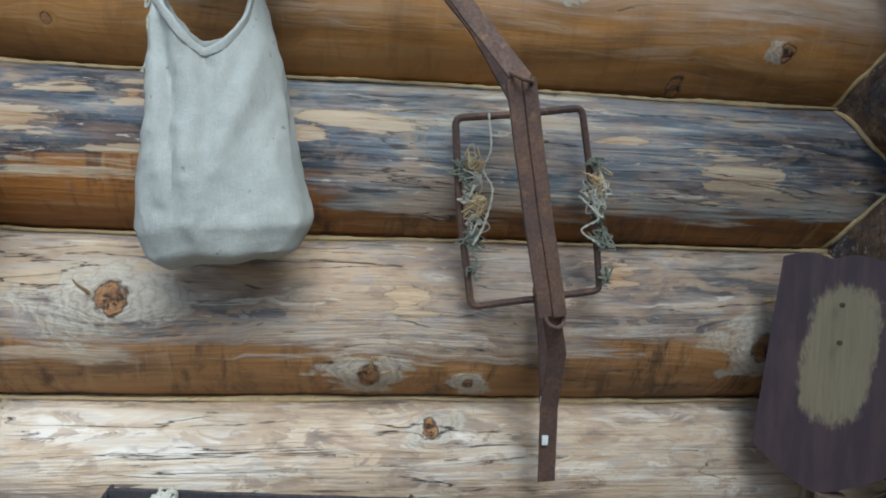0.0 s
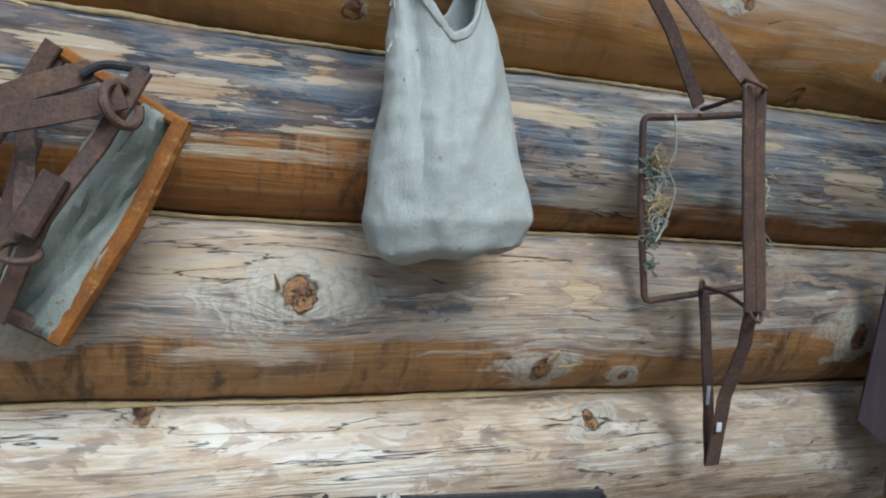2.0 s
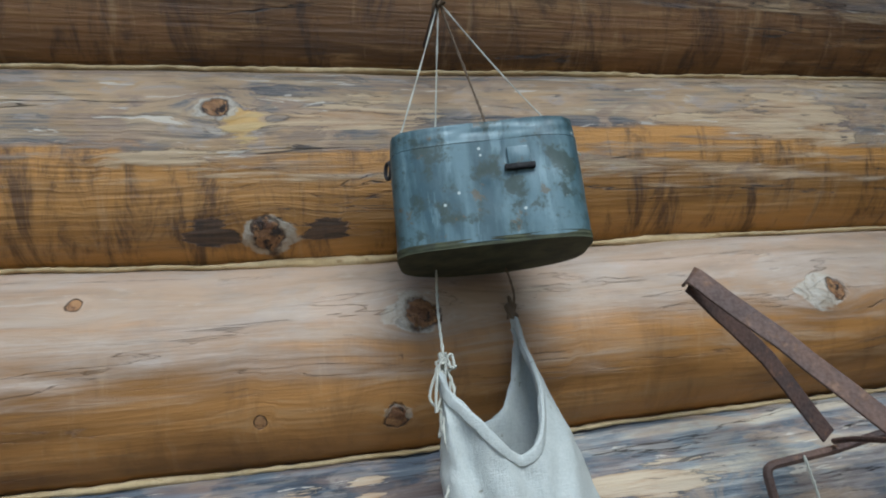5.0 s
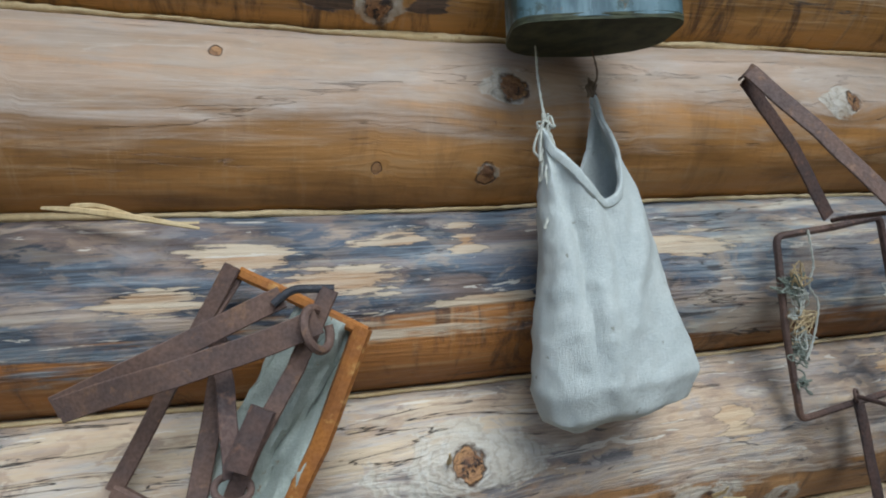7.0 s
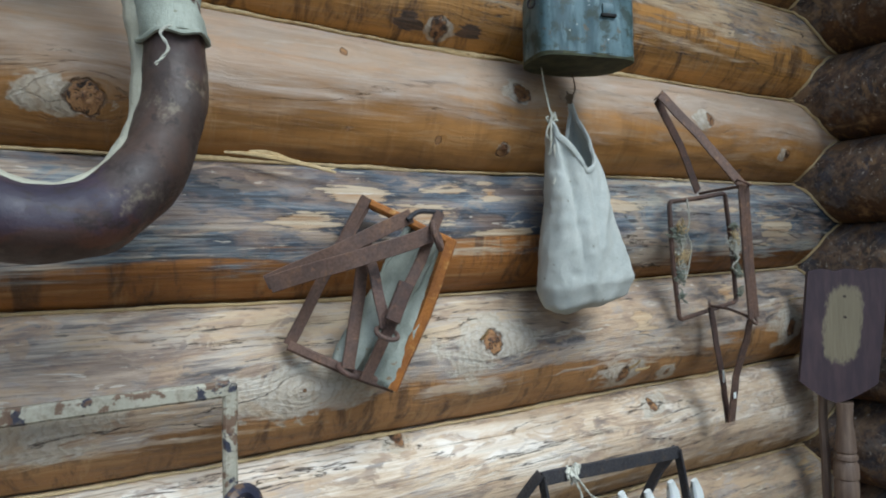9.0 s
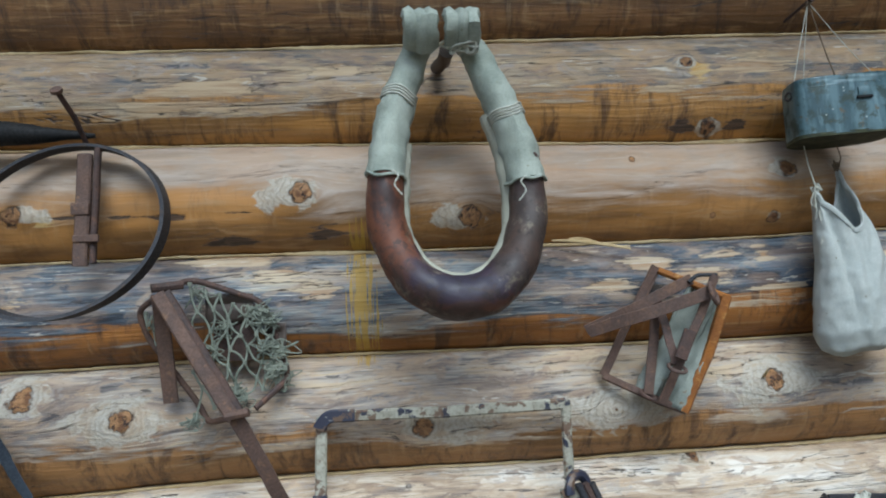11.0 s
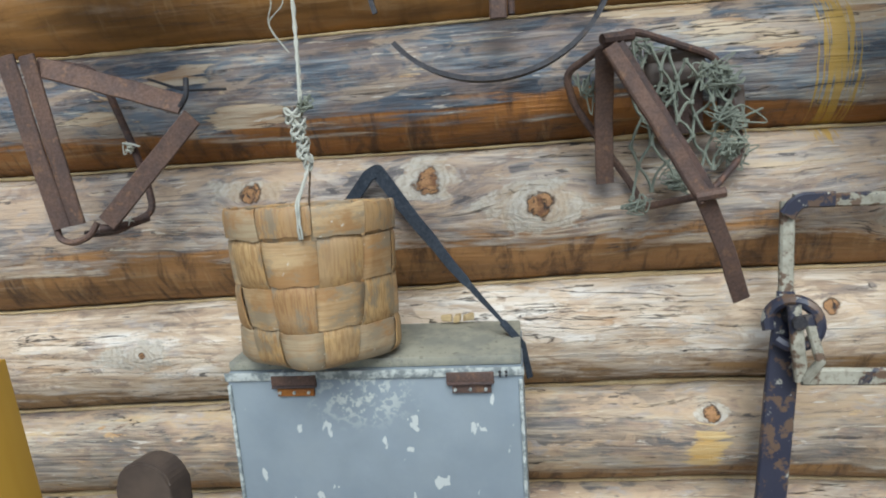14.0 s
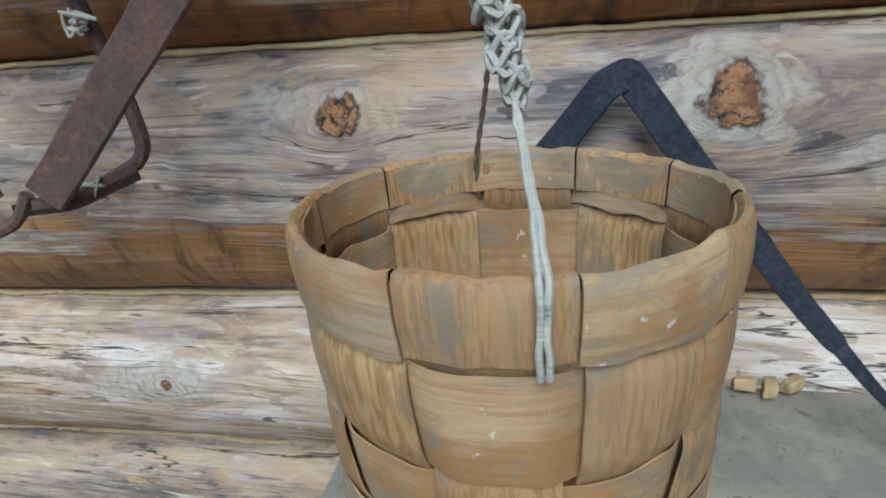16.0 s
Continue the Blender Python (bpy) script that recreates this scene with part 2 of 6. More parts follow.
def V(*a):
    return Vector(a)


def bend(points, radius=0.01, steps=4):
    """Rounds the corners of a polyline."""
    pts = [Vector(p) for p in points]
    out = [pts[0]]
    for a, b, c in zip(pts, pts[1:], pts[2:]):
        r = min(radius, (a - b).length * 0.45, (c - b).length * 0.45)
        p, q = b + (a - b).normalized() * r, b + (c - b).normalized() * r
        for i in range(steps + 1):
            t = i / steps
            out.append(p * (1 - t) ** 2 + b * (2 * t * (1 - t)) + q * t * t)
    return out + [pts[-1]]


def smooth_line(points, n=8, loop=False):
    """A Catmull-Rom curve through the points."""
    p = [Vector(q) for q in points]
    out = []
    last = len(p) if loop else len(p) - 1
    for i in range(last):
        if loop:
            a, b, c, d = p[i - 1], p[i], p[(i + 1) % len(p)], p[(i + 2) % len(p)]
        else:
            a, b, c, d = p[max(i - 1, 0)], p[i], p[i + 1], p[min(i + 2, len(p) - 1)]
        for j in range(n):
            t = j / n
            out.append(0.5 * (2 * b + (c - a) * t + (2 * a - 5 * b + 4 * c - d) * t * t + (3 * b - a - 3 * c + d) * t ** 3))
    return out if loop else out + [p[-1]]


def sweep(bm, pts, section, up=(0, -1, 0), loop=False, scale=None, cap=True):
    """Sweeps a closed section (pairs across, outward) along the points; up is the outward side."""
    up = Vector(up)
    rings = []
    n = len(pts)
    for i, p in enumerate(pts):
        if loop:
            d = pts[(i + 1) % n] - pts[i - 1]
        else:
            d = pts[min(i + 1, n - 1)] - pts[max(i - 1, 0)]
        d.normalize()
        side = d.cross(up)
        if side.length < 1e-4:
            side = d.cross(V(0.3, 0.2, 1))
        side.normalize()
        o = side.cross(d)
        s = scale(i / max(n - 1, 1)) if scale else 1.0
        rings.append([bm.verts.new(p + (side * a + o * b) * s) for a, b in section])
    m = len(section)
    for i in range(n if loop else n - 1):
        a, b = rings[i], rings[(i + 1) % n]
        for j in range(m):
            bm.faces.new((a[j], a[(j + 1) % m], b[(j + 1) % m], b[j]))
    if cap and not loop:
        bm.faces.new(rings[0][::-1])
        bm.faces.new(rings[-1])
    return bm


def circle(r, n=8, squash=1.0):
    return [(r * math.cos(2 * math.pi * i / n), r * squash * math.sin(2 * math.pi * i / n)) for i in range(n)]


def flat(w, t):
    """The section of a flat bar with eased edges."""
    e = min(w, t) * 0.25
    x, y = w / 2, t / 2
    return [(-x, -y + e), (-x + e, -y), (x - e, -y), (x, -y + e), (x, y - e), (x - e, y), (-x + e, y), (-x, y - e)]


def tube(pts, r, n=8, loop=False, bm=None, scale=None):
    return sweep(bm or bmesh.new(), [Vector(p) for p in pts], circle(r, n), loop=loop, scale=scale)


def bar(pts, w, t, up=(0, -1, 0), bm=None, scale=None, loop=False):
    return sweep(bm or bmesh.new(), [Vector(p) for p in pts], flat(w, t), up, scale=scale, loop=loop)


def subdivide_line(pts, step=0.012):
    pts = [Vector(p) for p in pts]
    out = [pts[0]]
    for a, b in zip(pts, pts[1:]):
        n = max(1, int((b - a).length / step))
        out += [a.lerp(b, (i + 1) / n) for i in range(n)]
    return out


def wobble(pts, amount, scale=30.0, seed=0.0):
    return [p + noise.noise_vector(p * scale + V(seed, seed, seed)) * amount for p in pts]


def block(w, d, h, at=(0, 0, 0), bevel=0.003, bm=None):
    """A box with eased edges, its middle at the given place."""
    made = bmesh.new()
    bmesh.ops.create_cube(made, size=1.0, matrix=Matrix.Translation(at) @ Matrix.Diagonal((w, d, h, 1)))
    if bevel:
        bmesh.ops.bevel(made, geom=made.edges[:], offset=bevel, segments=2, affect="EDGES", profile=0.6)
    if bm is None:
        return made
    me = bpy.data.meshes.new("tmp")
    made.to_mesh(me)
    made.free()
    bm.from_mesh(me)
    bpy.data.meshes.remove(me)
    return bm


# ---------------------------------------------------------------- the log wall
# heights of the joints between the logs, at x = -3, -1.5, -0.5, 0.8
SEAMS = [
    (3.03, 3.02, 3.02, 3.03),
    (2.74, 2.75, 2.75, 2.75),
    (2.47, 2.47, 2.47, 2.47),
    (2.170, 2.175, 2.193, 2.205),
    (1.955, 1.937, 1.914, 1.937),
    (1.683, 1.678, 1.669, 1.683),
    (1.442, 1.444, 1.420, 1.434),
    (1.142, 1.177, 1.163, 1.165),
    (0.905, 0.952, 0.935, 0.90),
    (0.69, 0.735, 0.72, 0.68),
    (0.45, 0.48, 0.46, 0.45),
    (0.22, 0.23, 0.22, 0.21),
    (-0.03, -0.03, -0.03, -0.03),
]
# knots: x, z, heart radius, burr half length and half height, burr shift in x
KNOTS = [
    (-0.357, 1.325, 0.021, 0.10, 0.058, -0.02), (0.015, 1.212, 0.017, 0.075, 0.035, -0.005), (0.116, 1.126, 0.011, 0.05, 0.024, 0.01),
    (0.330, 1.822, 0.016, 0.036, 0.026, -0.022), (0.505, 1.694, 0.012, 0.0, 0.0, 0.0), (-0.457, 1.720, 0.006, 0.0, 0.0, 0.0),
    (-0.303, 1.713, 0.012, 0.02, 0.012, 0.0), (-0.443, 1.943, 0.016, 0.03, 0.02, 0.0), (-0.500, 2.098, 0.014, 0.03, 0.018, 0.0),
    (-0.267, 1.829, 0.019, 0.030, 0.024, -0.008), (-0.649, 1.864, 0.007, 0.0, 0.0, 0.0), (-1.432, 1.809, 0.022, 0.060, 0.040, -0.03),
    (-1.048, 1.742, 0.022, 0.055, 0.030, -0.03), (-1.182, 1.274, 0.02, 0.09, 0.036, 0.06), (-2.053, 1.776, 0.02, 0.045, 0.02, 0.03),
    (-2.036, 1.384, 0.023, 0.06, 0.045, 0.0), (-1.822, 1.327, 0.022, 0.12, 0.055, -0.005), (-1.296, 1.109, 0.012, 0.0, 0.0, 0.0),
    (-1.132, 0.827, 0.014, 0.03, 0.02, 0.0), (-2.391, 1.380, 0.018, 0.085, 0.03, 0.0), (-2.668, 1.053, 0.006, 0.09, 0.030, 0.0),
    (-0.547, 1.157, 0.012, 0.03, 0.02, 0.0), (-1.073, 0.884, 0.013, 0.0, 0.0, 0.0), (0.66, 1.27, 0.02, 0.08, 0.05, -0.02),
    (-1.509, 0.898, 0.013, 0.03, 0.016, 0.0), (-0.96, 0.877, 0.009, 0.0, 0.0, 0.0), (0.673, 1.752, 0.012, 0.03, 0.016, -0.01), (-0.638, 0.892, 0.012, 0.0, 0.0, 0.0),
    (-0.743, 1.283, 0.003, 0.12, 0.05, 0.0), (0.173, 1.199, 0.008, 0.035, 0.022, 0.0),
]


# places where the skin has flaked off: x, z, half length, half height
FLAKES = [
    (-0.43, 1.623, 0.046, 0.012), (-0.49, 1.578, 0.063, 0.015), (-0.32, 1.534, 0.050, 0.017), (-0.41, 1.505, 0.072, 0.012), (-0.01, 1.606, 0.074, 0.015),
    (0.60, 1.551, 0.062, 0.033), (-0.09, 1.581, 0.029, 0.010), (-0.34, 1.622, 0.021, 0.018), (-0.43, 1.627, 0.045, 0.011), (-0.48, 1.581, 0.041, 0.014),
    (-0.40, 1.514, 0.092, 0.015), (0.40, 1.595, 0.046, 0.006), (0.08, 1.310, 0.035, 0.010), (0.41, 1.380, 0.038, 0.020), (0.07, 1.343, 0.022, 0.012),
    (-0.47, 2.082, 0.029, 0.020), (-0.33, 2.080, 0.077, 0.014), (-0.54, 2.015, 0.071, 0.020), (0.35, 2.088, 0.062, 0.037), (0.21, 2.079, 0.086, 0.016),
    (-0.45, 2.006, 0.060, 0.012), (0.37, 2.084, 0.047, 0.028), (-0.64, 1.606, 0.054, 0.017),
]
# dark scars and amber stains: x, z, half length, half height
SCARS = [(-1.94, 1.773, 0.05, 0.005), (-1.69, 1.766, 0.17, 0.006), (-1.594, 1.707, 0.06, 0.011), (-1.386, 1.718, 0.05, 0.016), (-0.51, 1.947, 0.03, 0.018), (-0.369, 1.948, 0.03, 0.014)]
AMBER = [(-1.995, 1.767, 0.03, 0.016), (-0.468, 2.082, 0.03, 0.024), (-1.522, 0.829, 0.045, 0.05), (-0.657, 0.917, 0.04, 0.022), (-0.401, 0.827, 0.06, 0.022)]
FLAKES += [
    (0.376, 2.305, 0.012, 0.045), (0.487, 2.24, 0.018, 0.035), (0.366, 2.09, 0.022, 0.045),
    (-0.73, 1.564, 0.051, 0.011), (-1.75, 2.031, 0.058, 0.033), (-1.35, 2.094, 0.045, 0.017), (-1.62, 2.047, 0.061, 0.029), (-1.62, 2.047, 0.074, 0.037),
    (-1.26, 1.631, 0.069, 0.021), (-1.59, 1.669, 0.089, 0.021), (-1.48, 1.631, 0.045, 0.015), (-1.51, 1.626, 0.048, 0.017), (-1.41, 1.587, 0.046, 0.021),
    (-2.51, 1.613, 0.067, 0.020), (-2.39, 1.532, 0.053, 0.018), (-1.76, 1.697, 0.073, 0.012), (-1.10, 1.095, 0.070, 0.018), (-1.15, 1.047, 0.094, 0.020),
    (-2.87, 1.033, 0.104, 0.020), (-2.68, 1.038, 0.102, 0.028), (-2.87, 1.094, 0.079, 0.023), (-1.73, 1.105, 0.064, 0.018), (-1.59, 1.055, 0.073, 0.016),
    (-2.34, 1.528, 0.051, 0.011), (-2.69, 1.543, 0.045, 0.013), (-2.42, 1.698, 0.045, 0.016),
]


def seam(i, x):
    a = np.interp(x, (-3.0, -1.5, -0.5, 0.8), SEAMS[i])
    return float(a + 0.004 * noise.noise(V(x * 2.3, i * 3.1, 0)) + 0.0015 * noise.noise(V(x * 17, i * 3.1, 4)))


X0, X1 = -4.2, 1.35
FRONT = 1.0
DEEP = 0.082


def make_log(i, mat):
    """A log between the joints i (above) and i + 1 (below), lying along x."""
    step = 0.008 if 3 <= i <= 9 else 0.03
    nx, na, nb = int((X1 - X0) / step), (34 if 3 <= i <= 9 else 12), 6
    xs = np.linspace(X0, X1, nx + 1)
    verts, about, halo, ring, drip, bare, flow, close, knot, scar, amber = [], [], [], [], [], [], [], [], [], [], []
    flakes = [k for k in FLAKES if seam(i + 1, k[0]) - 0.01 < k[1] < seam(i, k[0]) + 0.01]
    near = [k for k in KNOTS if seam(i + 1, k[0]) < k[1] < seam(i, k[0])]
    for x in xs:
        top, low = seam(i, x), seam(i + 1, x)
        mid, half = (top + low) / 2, (top - low) / 2
        for j in range(na + 1):
            v = j / na
            a = (v - 0.5) * radians(152)
            s = math.sin(a) / math.sin(radians(76))
            c = (math.cos(a) - math.cos(radians(76))) / (1 - math.cos(radians(76)))
            y = FRONT + DEEP * (1 - c)
            z = mid + half * s
            y += 0.006 * noise.noise(V(x * 1.6, i * 5.0, z * 6)) + 0.0022 * noise.noise(V(x * 7, i * 5.0, z * 40))
            hb = rb = fl = 0.0
            kn, kv, best = 0.0, (9.0, 9.0, 0.0), 9.0
            for kx, kz, r, hl, hh, sh in near:
                d = math.hypot(x - kx, z - kz) + 0.0001
                if d < 0.2:
                    q = d * (1 + 0.25 * noise.noise(V(x * 60, z * 60, i)))
                    if d < best:
                        best, kv, kn, rb = d, ((x - kx) / r, 0.0, (z - kz) / r), float(d < 2.4 * r + 0.01), d
                    wrap = max(1.5 * r, 0.55 * hh)
                    fl -= (z - kz) * wrap * wrap / ((x - kx) ** 2 / 3.0 + (z - kz) ** 2 + 0.35 * wrap * wrap)
                    if hl:
                        e = math.hypot((x - kx - sh) / hl, (z - kz) / hh)
                        hb = max(hb, min(1.0, max(0.0, 1.05 - 0.58 * e)))
                        y -= 0.007 * math.exp(-e * e * 1.2)
                    if q < r:
                        y += 0.004 * (1 - q / r) + (0.003 if 0.75 < q / r else 0)
            about.append(v), halo.append(hb), ring.append(rb), flow.append(fl), close.append(kn)
            knot += kv
            fb = 0.0
            for kx, kz, hl, hh in flakes:
                if abs(x - kx) < 2 * hl:
                    fb = max(fb, 1.22 - 0.6 * math.hypot((x - kx) / hl, (z - kz) / hh))
            bare.append(max(0.0, fb))
            for places, out in ((SCARS, scar), (AMBER, amber)):
                out.append(max([0.0] + [1.05 - 0.6 * math.hypot((x - kx) / hl, (z - kz) / hh) for kx, kz, hl, hh in places if abs(x - kx) < 2 * hl]))
            y += 0.0012 * max(0.0, min(1.0, (fb - 0.4) * 5))
            verts.append((x, y, z))
            drip.append(max(0.0, 1 - abs(x + 1.305) / 0.065) * max(0.0, min(1.0, (z - 1.38) / 0.06)) * max(0.0, min(1.0, (1.80 - z) / 0.1)))
        for j in range(nb):
            a = radians(76) + (j + 0.5) / nb * radians(208)
            verts.append((x, FRONT + 0.13 - 0.11 * math.cos(a), mid + half * 0.98 * math.sin(a)))
            about.append(0.5), halo.append(0.0), ring.append(0.0), drip.append(0.0), bare.append(0.0), flow.append(0.0), close.append(0.0), scar.append(0.0), amber.append(0.0)
            knot += (9.0, 9.0, 0.0)
    m = na + 1 + nb
    faces = [(p * m + j, (p + 1) * m + j, (p + 1) * m + (j + 1) % m, p * m + (j + 1) % m) for p in range(nx) for j in range(m)]
    faces += [tuple(range(m)), tuple(range(nx * m + m - 1, nx * m - 1, -1))]
    ob = mesh_object("log", verts, faces, mat)
    for name, values in (("round", about), ("halo", halo), ("ring", ring), ("drip", drip), ("bare", bare), ("flow", flow), ("near_knot", close), ("scar", scar), ("amber", amber)):
        ob.data.attributes.new(name, "FLOAT", "POINT").data.foreach_set("value", np.array(values, np.float32))
    ob.data.attributes.new("knot", "FLOAT_VECTOR", "POINT").data.foreach_set("vector", np.array(knot, np.float32))
    return tagged(ob, LOG_LABELS.get(i, "weathered round log in the log wall"), "log", "logs of the wall", "structure")


LOG_LABELS = {
    3: "weathered log with grey streaks and orange underside",
    4: "smooth orange-brown log with few knots",
    5: "dark blue-grey log with flaked cream patches",
    6: "mauve-grey log with pale knots",
    7: "pale cream peeled log in the wall",
    8: "grey and orange streaked log in the wall",
}
ORANGE = (0.52, 0.245, 0.058)
WOODS = {
    # topmost logs: the shade under the roof is put into these dark stops
    2: log_wood("log_wood_top_shaded", 9.0, [(0.30, (0.03, 0.022, 0.02)), (0.42, (0.07, 0.05, 0.04)), (0.52, (0.14, 0.09, 0.06)), (0.62, (0.24, 0.15, 0.08)), (0.72, (0.32, 0.22, 0.12))], 0.2, (0.24, 0.11, 0.035), 0.4),
    3: log_wood("log_wood_a", 1.0, [(0.30, (0.06, 0.06, 0.07)), (0.41, (0.17, 0.155, 0.14)), (0.5, (0.29, 0.215, 0.145)), (0.6, (0.42, 0.31, 0.195)), (0.74, (0.54, 0.42, 0.28))], 0.3, ORANGE, 0.40, 0.0, 1.4),
    4: log_wood("log_wood_b", 2.0, [(0.28, (0.25, 0.17, 0.11)), (0.42, (0.34, 0.25, 0.18)), (0.55, (0.43, 0.335, 0.26)), (0.66, (0.49, 0.40, 0.335)), (0.8, (0.57, 0.495, 0.44))], -0.2, (0.46, 0.215, 0.06), 0.50, 1.0),
    5: log_wood("log_wood_c", 3.0, [(0.31, (0.014, 0.018, 0.026)), (0.43, (0.052, 0.066, 0.086)), (0.52, (0.115, 0.14, 0.163)), (0.61, (0.255, 0.275, 0.28)), (0.75, (0.48, 0.43, 0.34))], 0.48, (0.35, 0.135, 0.028), 0.31, 0.0, 1.5),
    6: log_wood("log_wood_d", 4.0, [(0.29, (0.085, 0.075, 0.074)), (0.39, (0.19, 0.165, 0.15)), (0.47, (0.32, 0.27, 0.228)), (0.56, (0.46, 0.39, 0.32)), (0.68, (0.52, 0.40, 0.27))], 0.40, (0.38, 0.185, 0.065), 0.36),
    7: log_wood("log_wood_e", 5.0, [(0.28, (0.22, 0.165, 0.125)), (0.38, (0.44, 0.325, 0.225)), (0.48, (0.58, 0.46, 0.335)), (0.58, (0.66, 0.565, 0.45)), (0.70, (0.74, 0.68, 0.60))], 0.14, (0.38, 0.225, 0.10), 0.24),
    8: log_wood("log_wood_f", 6.0, [(0.30, (0.09, 0.08, 0.075)), (0.41, (0.21, 0.175, 0.14)), (0.5, (0.35, 0.28, 0.205)), (0.6, (0.46, 0.39, 0.30)), (0.72, (0.5, 0.36, 0.19))], 0.46, (0.38, 0.20, 0.075), 0.27),
}
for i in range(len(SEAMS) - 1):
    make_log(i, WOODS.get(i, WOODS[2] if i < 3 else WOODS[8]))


# the cross wall at the corner, its logs half a height off
def make_cross_log(k, z0, z1, mat):
    n, na = 60, 24
    verts, about = [], []
    for p in range(n + 1):
        y = -1.6 + 3.0 * p / n
        for j in range(na + 1):
            v = j / na
            a = (v - 0.5) * radians(152)
            s, c = math.sin(a) / math.sin(radians(76)), (math.cos(a) - math.cos(radians(76))) / (1 - math.cos(radians(76)))
            verts.append((0.815 + 0.125 * (1 - c) + 0.006 * noise.noise(V(y * 2, k * 4.0, v * 3)), y, (z0 + z1) / 2 + (z1 - z0) / 2 * s))
            about.append(v)
        verts.append((1.08, y, z1))
        verts.append((1.08, y, z0))
        about += [0.5, 0.5]
    m = na + 3
    faces = [(p * m + (j + 1) % m, (p + 1) * m + (j + 1) % m, (p + 1) * m + j, p * m + j) for p in range(n) for j in range(m)]
    faces += [tuple(range(m - 1, -1, -1)), tuple(range(n * m, n * m + m))]
    ob = mesh_object("cross_log", verts, faces, mat)
    ob.data.attributes.new("round", "FLOAT", "POINT").data.foreach_set("value", np.array(about, np.float32))
    return tagged(ob, "brown round log of the adjoining wall, coloured darker for the corner shade", "log", "logs of the cross wall", "structure")


# brown log wood with the shade of the corner put into its stops
CROSS = log_wood("shaded_cross_log_wood", 8.0, [(0.30, (0.02, 0.016, 0.016)), (0.42, (0.055, 0.04, 0.034)), (0.52, (0.11, 0.07, 0.05)), (0.62, (0.17, 0.105, 0.065)), (0.72, (0.22, 0.14, 0.085))], 0.0, (0.13, 0.058, 0.024), 0.3)
mids = [(seam(i, 0.8) + seam(i + 1, 0.8)) / 2 for i in range(len(SEAMS) - 1)]
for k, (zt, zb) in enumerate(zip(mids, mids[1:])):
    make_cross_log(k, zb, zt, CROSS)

# floor, and an unseen roof slab added to shade the upper wall
boards = Mat("floor_boards", 0.75)
bc = boards.mix(boards.ramp(boards.noise(boards.space(2, 30, 1), 2.0, 6), 0.3, 0.7), (0.07, 0.045, 0.028), (0.13, 0.085, 0.05))
FLOOR = boards.done(bc, boards.noise(boards.space(3, 60, 1), 2), 0.3)
earth = Mat("earth", 0.9)
EARTH = earth.done(earth.mix(earth.noise(None, 1.5, 8), (0.08, 0.07, 0.045), (0.13, 0.125, 0.075)), earth.noise(None, 9, 8), 0.6, 0.02)
tagged(part("floor", block(5.6, 2.9, 0.05, (-1.45, -0.35, -0.025), 0.002), FLOOR), "worn brown floorboards along the log wall", "floor", kind="structure")
ground = bmesh.new()
bmesh.ops.create_grid(ground, x_segments=8, y_segments=8, size=400, matrix=Matrix.Translation((0, 0, -0.08)))
tagged(part("ground", ground, EARTH), "plain trodden earth ground", "ground", kind="structure")
UNSEEN_ROOFM = FLOOR
tagged(part("ceiling", block(6.0, 1.3, 0.04, (-1.4, 0.9, 3.05), 0.002), UNSEEN_ROOFM), "unseen board slab added to shade the upper logs", "ceiling", kind="structure")


# ---------------------------------------------------------------- materials of the things
def rust(name, a, b, c, seed=0.0):
    k = Mat(name, 0.78, 0.15)
    big = k.noise(k.space(1, 1, 1, (seed, seed, 0)), 22, 7, 0.65)
    small = k.noise(None, 240, 5, 0.6)
    color = k.mix(k.ramp(big, 0.35, 0.65), a, b)
    color = k.mix(k.ramp(k.noise(k.space(1, 1, 1, (3, seed, 1)), 60, 5, 0.6), 0.55, 0.7), color, c)
    color = k.mix(k.ramp(small, 0.35, 0.7, 0, 0.3), color, tuple(x * 0.45 for x in a))
    return k.done(color, k.math("ADD", small, big), 0.5, 0.0015, k.ramp(small, 0.3, 0.7, 0.6, 0.9))


RUST = rust("rusty_iron", (0.095, 0.06, 0.05), (0.15, 0.085, 0.06), (0.20, 0.11, 0.065))
RUST_DARK = rust("dark_rusty_iron", (0.06, 0.04, 0.036), (0.1, 0.055, 0.042), (0.16, 0.08, 0.05), 3.0)
RUST_ORANGE = rust("orange_rust", (0.36, 0.13, 0.02), (0.24, 0.085, 0.02), (0.5, 0.26, 0.08), 5.0)
IRON = rust("blackened_iron", (0.03, 0.03, 0.035), (0.045, 0.043, 0.047), (0.07, 0.05, 0.04), 7.0)
STEEL = rust("blue_black_steel", (0.012, 0.018, 0.028), (0.02, 0.029, 0.042), (0.04, 0.05, 0.062), 9.0)
MATT_BLACK = rust("matt_black", (0.004, 0.004, 0.0045), (0.007, 0.0065, 0.0065), (0.012, 0.01, 0.009), 11.0)


